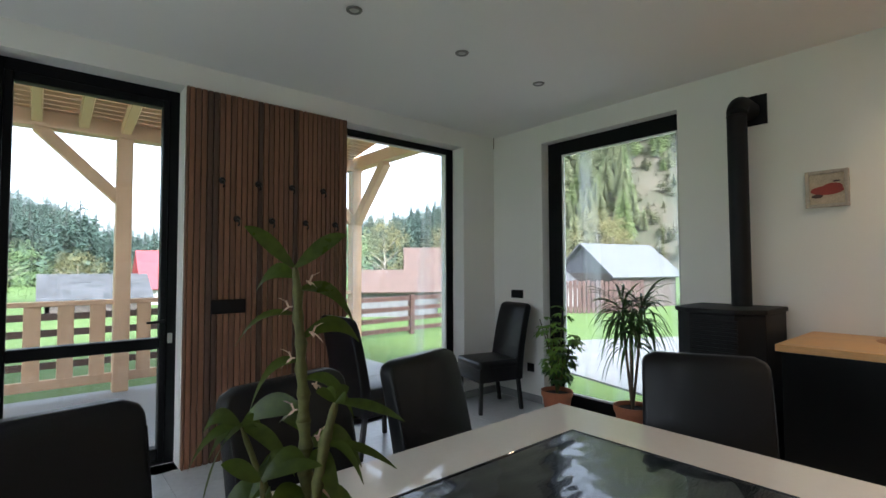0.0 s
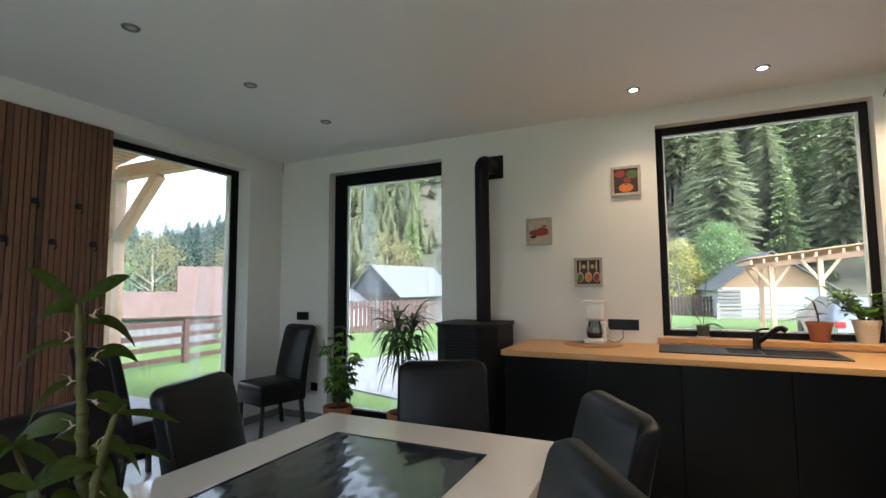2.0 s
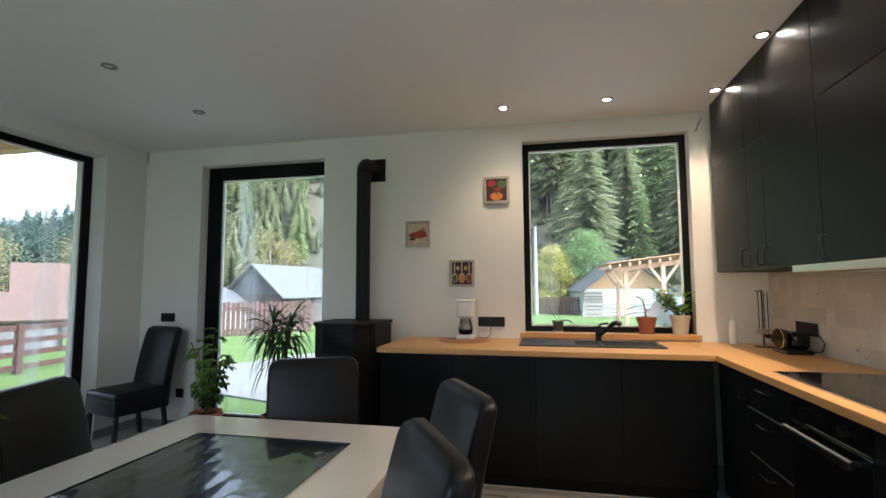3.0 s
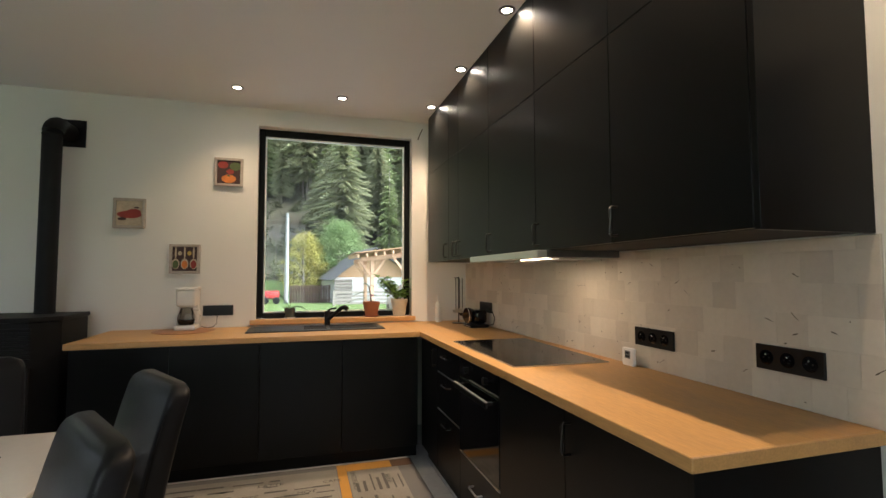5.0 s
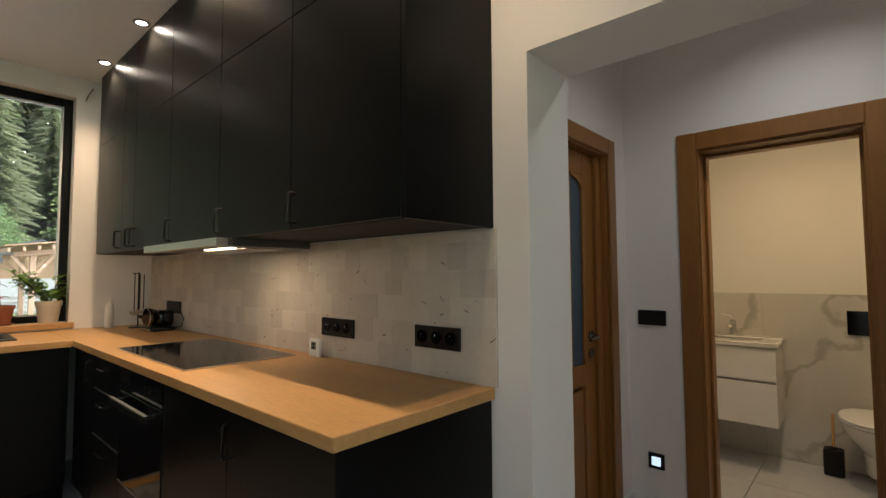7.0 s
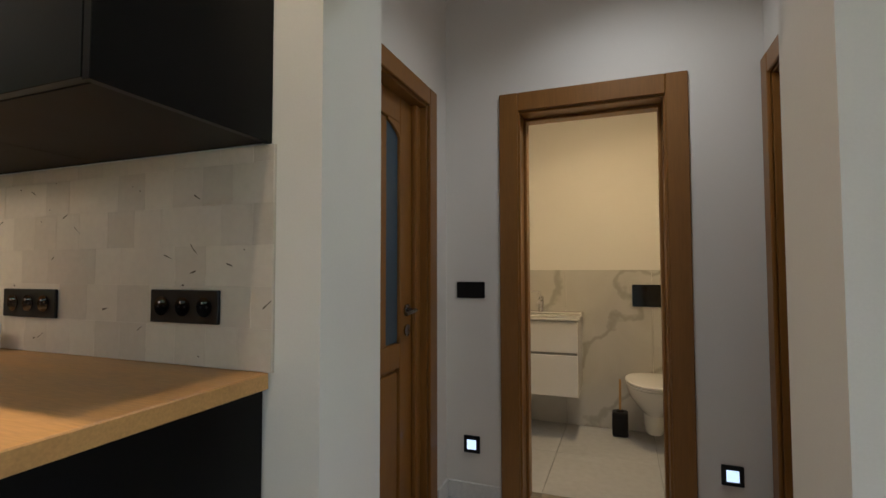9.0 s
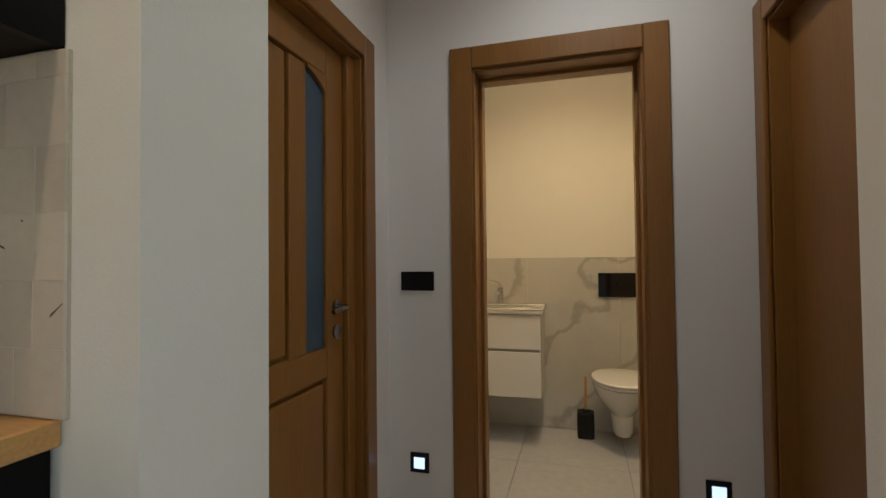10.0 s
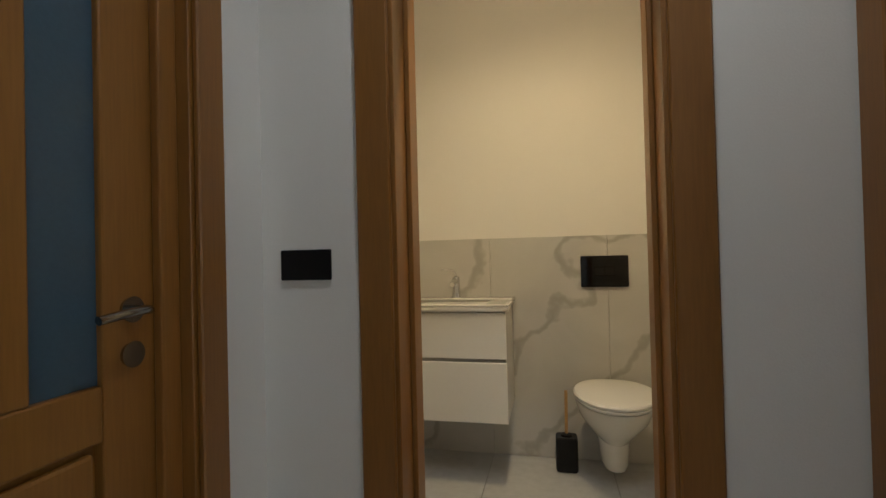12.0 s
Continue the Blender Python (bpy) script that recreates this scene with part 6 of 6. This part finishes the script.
part("body", loft([car_ring(13.6, squash(0.9, 0.1)), car_ring(13.9, squash(1, 0.6)), car_ring(14.4, squash(1, 1)), car_ring(16.2, squash(1, 1)), car_ring(16.9, squash(1, 0.2)), car_ring(17.6, squash(0.92, 0.0))]), silver, car, smooth=True)
part("rear_window", loft([[(13.80, -3.6 + y, z) for y, z in ((-0.62, 0.58), (0.62, 0.58), (0.5, 0.86), (-0.5, 0.86))], [(13.83, -3.6 + y, z) for y, z in ((-0.62, 0.58), (0.62, 0.58), (0.5, 0.86), (-0.5, 0.86))]]), hob_glass, car)
for s in (-1, 1):
    part("tail_lamp", bx(13.55, 13.64, -3.6 + s * 0.72 - 0.1, -3.6 + s * 0.72 + 0.1, 0.36, 0.5, 0.02), flatmat("tail_red", (0.5, 0.02, 0.02), 0.2), car)
    for x in (14.2, 16.8):
        w_ = bmesh.new()
        bmesh.ops.create_cone(w_, cap_ends=True, segments=20, radius1=0.30, radius2=0.30, depth=0.2)
        part("wheel", turned(w_, Matrix.Translation((x, -3.6 + s * 0.76, 0.03)) @ Matrix.Rotation(radians(90), 4, "X")), black_plastic, car, smooth=True)

# ---- woods ----
def needle(name, a, b):
    m = bpy.data.materials.new(name)
    m.use_nodes = True
    n, l = m.node_tree.nodes, m.node_tree.links
    g_, mx, nz, md = n.new("ShaderNodeNewGeometry"), n.new("ShaderNodeMix"), n.new("ShaderNodeTexNoise"), n.new("ShaderNodeMath")
    mx.data_type = "RGBA"
    mx.inputs["A"].default_value, mx.inputs["B"].default_value = (*a, 1), (*b, 1)
    nz.inputs["Scale"].default_value = 0.12
    md.operation, md.inputs[1].default_value = "MULTIPLY_ADD", 0.5
    co = n.new("ShaderNodeTexCoord")
    l.new(co.outputs["Object"], nz.inputs[0])
    l.new(g_.outputs["Random Per Island"], md.inputs[0])
    l.new(nz.outputs[0], md.inputs[2])
    sub = n.new("ShaderNodeMath")
    sub.operation, sub.inputs[1].default_value = "SUBTRACT", 0.25
    l.new(md.outputs[0], sub.inputs[0])
    l.new(sub.outputs[0], mx.inputs["Factor"])
    l.new(mx.outputs["Result"], n["Principled BSDF"].inputs["Base Color"])
    n["Principled BSDF"].inputs["Roughness"].default_value = 0.85
    n["Principled BSDF"].inputs["Specular IOR Level"].default_value = 0.2
    return leafy(m, 0.3)
spruce = needle("spruce_needles", (0.20, 0.22, 0.12), (0.31, 0.33, 0.19))
larch = needle("light_needles", (0.15, 0.20, 0.08), (0.24, 0.29, 0.12))
trunk_m = material("tree_bark", (0.25, 0.22, 0.19), 0.9, vary=0.3)

def conifer(seed, whorls=30, arms=8, wide=0.19, steps=4, low=0.10):
    """A spruce one metre high as vertex and face arrays: each bough is a drooping row of narrow side sprays, uneven and gappy."""
    r = random.Random(seed)
    V = []
    for w in range(whorls):
        u = (w + 0.5) / whorls
        z = low + (0.98 - low) * u
        reach = wide * (1 - u) ** 0.75 * (0.75 + 0.25 * min(1, u * 5)) + 0.010
        for a in range(arms):
            if r.random() < 0.15:
                continue
            ang = 2 * math.pi * (a + r.random() * 0.9) / arms + w
            ln = reach * r.uniform(0.55, 1.2)
            d, s = np.array((math.cos(ang), math.sin(ang), 0)), np.array((-math.sin(ang), math.cos(ang), 0))
            sag, up = ln * r.uniform(0.25, 0.6), np.array((0, 0, 1.0))
            b = np.array((0, 0, z + r.uniform(-0.5, 0.5) / whorls))
            for k in range(steps):
                q = (k + 0.6) / steps
                c = b + d * ln * q - up * sag * q * q
                out = ln * (0.30 if steps > 4 else 0.38 if steps > 2 else 0.5) * (1.15 - q)
                e = ln * 0.16 * (4 / steps) ** 0.5
                for sd in (1, -1):
                    tip = c + s * sd * out + d * ln * 0.22 - up * (out * r.uniform(0.3, 1.3) + 0.002)
                    V += [c - d * e, c + d * e + up * e * 0.2, tip]
    V = np.array(V)
    return V, np.arange(len(V)).reshape(-1, 3)
def trunk_arr(h=0.95, r0=0.011, n=5):
    a = np.linspace(0, 2 * math.pi, n, endpoint=False)
    V = np.vstack([np.c_[r0 * np.cos(a), r0 * np.sin(a), 0 * a], np.c_[0.3 * r0 * np.cos(a), 0.3 * r0 * np.sin(a), 0 * a + h]])
    F_ = [(i, (i + 1) % n, n + (i + 1) % n) for i in range(n)] + [(i, n + (i + 1) % n, n + i) for i in range(n)]
    return V, np.array(F_)
def forest(name, spots, mats, label, seed, whorls=30, arms=8, steps=4, low=0.10):
    """Many trees in one mesh: spots are x, y, height, width factor."""
    forms = [conifer(seed + i, whorls + 3 * (i % 3), arms, 0.15 + 0.025 * (i % 3), steps, low + 0.06 * (i % 3)) for i in range(5)]
    tv, tf = trunk_arr()
    VV, FF, MI, k = [], [], [], 0
    r = random.Random(seed)
    for x, y, h, wf in spots:
        V, Fc = forms[r.randrange(5)]
        a = r.uniform(0, 6.28)
        R = np.array(((math.cos(a), -math.sin(a), 0), (math.sin(a), math.cos(a), 0), (0, 0, 1)))
        z = terrain(x, y) - 0.2
        for v, f, mi in ((V, Fc, 0), (tv, tf, 1)):
            VV.append((v @ R.T) * (h * wf, h * wf, h) + (x, y, z))
            FF.append(f + k)
            MI.append(np.full(len(f), mi))
            k += len(v)
    V, Fc, MI = np.vstack(VV), np.vstack(FF), np.concatenate(MI)
    me = bpy.data.meshes.new(name)
    me.vertices.add(len(V)); me.vertices.foreach_set("co", V.ravel())
    me.loops.add(len(Fc) * 3); me.loops.foreach_set("vertex_index", Fc.ravel())
    me.polygons.add(len(Fc)); me.polygons.foreach_set("loop_start", np.arange(0, len(Fc) * 3, 3))
    for m in mats:
        me.materials.append(m)
    me.polygons.foreach_set("material_index", MI.astype(np.int32))
    me.update(calc_edges=True)
    return tagged(new(name, me), label, "forest", "", "stuff")
r = random.Random(5)
near, spots, light = [], [], []
for i in range(1350):
    az, d = r.uniform(-24, 48) if i < 1050 else r.uniform(24, 42), 40 + 83 * r.random() ** 0.8
    bare = 17 < az < 29 and d < 60
    if (bare and r.random() < 0.85) or (az > 38 and d < 47) or (-1 < az < 9 and d < 52):
        continue
    x, y = d * math.cos(radians(az)), d * math.sin(radians(az))
    h = r.uniform(8, 15) if r.random() < 0.72 else r.uniform(3, 6)
    if 24 < az < 44:
        h *= 0.6
    if 29 < az < 44 and d < 60:
        h = r.uniform(2.8, 5.2)
    if bare or (6 < az < 18 and d < 52):
        h = r.uniform(4, 6.5) if not bare else r.uniform(1.5, 3)
    (light if r.random() < 0.25 else near if d < 56 else spots).append((x, y, h, r.uniform(0.85, 1.3)))
forest("hillside_forest_edge", near, [spruce, trunk_m], "tall dark spruces at the foot of the hill", 61, 54, 10, 8, 0.16)
forest("hillside_forest", spots, [spruce, trunk_m], "dense dark spruce forest on the hillside", 21, 34, 8, 4)
forest("hillside_light_trees", light, [larch, trunk_m], "lighter green young trees among the spruces", 31, 30, 8, 4)
scrub = []
for i in range(1500):
    az, d = r.uniform(-14, 36), r.uniform(37, 80)
    scrub.append((d * math.cos(radians(az)), d * math.sin(radians(az)), r.uniform(0.4, 1.8), r.uniform(1.8, 3.4)))
forest("hillside_scrub", scrub, [needle("scrub_leaves", (0.11, 0.11, 0.06), (0.16, 0.19, 0.075)), trunk_m], "low brush and young growth on the bare slope", 81, 7, 6, 3, 0.05)
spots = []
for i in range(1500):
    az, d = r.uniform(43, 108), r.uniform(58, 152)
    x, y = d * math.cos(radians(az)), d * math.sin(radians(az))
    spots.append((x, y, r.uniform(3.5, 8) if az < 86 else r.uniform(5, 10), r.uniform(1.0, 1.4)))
# these needles are bluer than the near spruces: distance haze put into the colour
forest("far_forest", spots, [needle("far_hazed_needles", (0.062, 0.10, 0.082), (0.090, 0.130, 0.102)), material("far_bark", (0.05, 0.055, 0.05), 0.9)], "far spruce forest along the ridge", 41, 14, 7, 2)

def broadleaf(name, x, y, h, wide, mat, label, seed, clumps=90, per=60):
    t = thing(name, (x, y, terrain(x, y) - 0.1), label, "tree")
    o = ORIGIN[t.name]
    r = random.Random(seed)
    part("trunk", tube([o, o + Vector((0.05, 0.02, h * 0.45)), o + Vector((0, 0.05, h * 0.8))], 0.1, 8, taper=[h * 0.022, h * 0.015, h * 0.006]), trunk_m, t, smooth=True)
    for k in range(5):
        a = r.uniform(0, 6.28)
        st = o + Vector((0, 0, h * r.uniform(0.25, 0.55)))
        part("limb", tube([st, st + Vector((math.cos(a) * wide * 0.3, math.sin(a) * wide * 0.3, h * 0.2))], 0.03, 6, taper=[h * 0.010, h * 0.004]), trunk_m, t)
    bm = bmesh.new()
    for c in range(clumps):
        u, a = r.uniform(0.18, 0.98), r.uniform(0, 6.28)
        rad = wide * 0.5 * math.sin(math.pi * (0.12 + 0.85 * u)) ** 0.7 * r.uniform(0.4, 1.05)
        cc = o + Vector((math.cos(a) * rad, math.sin(a) * rad, h * u))
        for j in range(per):
            p = cc + Vector((r.gauss(0, 1), r.gauss(0, 1), r.gauss(0, 0.8))) * wide * 0.085
            d1 = Vector((r.gauss(0, 1), r.gauss(0, 1), r.gauss(0, 1))).normalized() * h * 0.013
            d2 = d1.orthogonal().normalized() * h * 0.009
            bm.faces.new([bm.verts.new(p + d1), bm.verts.new(p + d2), bm.verts.new(p - d1), bm.verts.new(p - d2)])
    part("crown", bm, mat, t)
    return t
yellow_leaf, green_leaf, bush_leaf = needle("yellow_leaves", (0.26, 0.25, 0.06), (0.42, 0.38, 0.11)), needle("green_leaves", (0.14, 0.22, 0.09), (0.24, 0.33, 0.14)), needle("bush_leaves", (0.15, 0.145, 0.06), (0.27, 0.23, 0.11))
broadleaf("yellow_tree", 33.4, 0.15, 4.6, 2.6, yellow_leaf, "slim tree with yellow autumn leaves", 3)
broadleaf("yellow_tree", 34.6, -0.6, 4.0, 2.2, yellow_leaf, "young tree with yellow-green leaves", 4)
broadleaf("green_tree", 35.2, -2.4, 5.6, 3.6, green_leaf, "round green tree beyond the fence", 5, 170)
for i, (x, y, h, w) in enumerate(((-4.5, 31, 2.9, 3.4), (-1.6, 32, 3.0, 3.6), (-8, 30, 3.2, 4), (1.4, 34, 2.6, 3.2), (5.4, 36, 2.8, 3.2), (14, 27, 4.2, 3.8), (17.5, 28, 5.0, 4.2), (20, 24, 4.6, 4.0), (22.5, 22.5, 4.2, 3.6), (11, 29, 3.6, 3.4), (25, 15.5, 4.4, 3.0), (26.5, 17.5, 5.5, 3.4))):
    broadleaf("meadow_bush", x, y, h, w, green_leaf if i % 4 == 1 else bush_leaf, "round olive-green bush in the meadow", 50 + i, 70, 44)

# ---- floor tiles and splashback ----
shade = {}
def floor_tiles(x0, x1, y0, y1, sx, sy, mat, name="floor_tile"):
    nx, ny = int((x1 - x0) / sx) + 1, int((y1 - y0) / sy) + 1
    for i in range(nx):
        for j in range(ny):
            a0, a1, b0, b1 = x0 + i * sx, min(x0 + (i + 1) * sx, x1), y0 + j * sy, min(y0 + (j + 1) * sy, y1)
            if a1 - a0 < 0.02 or b1 - b0 < 0.02:
                continue
            key = (name, round(a1 - a0, 3), round(b1 - b0, 3))
            if key not in shade:
                shade[key] = mesh_of(name, bx(0.0012, a1 - a0 - 0.0012, 0.0012, b1 - b0 - 0.0012, -0.0055, 0, 0.0008), mat)
            piece(name, shade[key], floor, (a0, b0, 0))
floor_tiles(WEST, EAST, SOUTH, NORTH, 0.6, 0.6, tile_floor)
floor_tiles(-0.55, 0.50, NORTH, NORTH + 0.16, 0.6, 0.6, tile_floor)
floor_tiles(1.72, 3.11, NORTH, NORTH + 0.16, 0.6, 0.6, tile_floor)
floor_tiles(EAST, EAST + 0.10, 2.60, 3.955, 0.6, 0.6, tile_floor)
floor_tiles(-0.885, 0.05, HALL, SOUTH, 0.6, 0.6, tile_floor)
floor_tiles(-1.15, 0.31, -2.61, HALL, 0.6, 0.6, tile_floor)
wc_tile = material("toilet_floor", (0.29, 0.255, 0.205), 0.25, vary=0.55, scale=3.5, fine=14, bump=0.08, spread=0.1)
floor_tiles(-0.79, -0.055, -2.76, -2.61, 0.8, 0.6, wc_tile)
floor_tiles(-1.35, 0.60, -4.0, -2.76, 0.6, 0.6, wc_tile)

splash = thing("splashback", (1.9, -1.139, TOP), "honed travertine tile splashback in warm cream squares", "splashback", "", "structure")
part("bed", bx(0.19, 3.584, -1.1395, -1.135, TOP + 0.001, 1.464), material("tile_joint", (0.52, 0.47, 0.40), 0.9, vary=0.1), splash)
r = random.Random(8)
z = TOP + 0.0015
k = 0
while z < 1.46:
    hgt = min(0.0985, 1.463 - z)
    x = 0.1905
    while x < 3.58:
        w = r.choice((0.1, 0.1, 0.1, 0.1, 0.12, 0.2)) * r.uniform(0.97, 1.03)
        if x == 0.1905 and k % 2:
            w *= 0.6
        w = min(w, 3.583 - x)
        if w > 0.012:
            proud = r.uniform(0, 0.0006)
            part("tile", bx(x + 0.0002, x + w - 0.0002, -1.1349, -1.1298 + proud * 0.6, z + 0.0001, z + hgt - 0.0001, 0.0004), travertine, splash)
        x += w
    z += hgt
    k += 1
for i in range(90):
    x, z = r.uniform(0.2, 3.0), r.uniform(TOP + 0.01, 1.45)
    w, h = r.choice((0.003, 0.004, 0.006, 0.009, 0.016)), r.uniform(0.0015, 0.004)
    tilt = r.uniform(-0.7, 0.9)
    bm = bmesh.new()
    n = 7
    y = -1.1284
    bm.faces.new([bm.verts.new((x + w * r.uniform(0.5, 1.1) * math.cos(6.283 * i_ / n), y, z + h * r.uniform(0.5, 1.2) * math.sin(6.283 * i_ / n) + tilt * w * math.cos(6.283 * i_ / n))) for i_ in range(n)])
    part("pit", bm, pit_dark, splash)
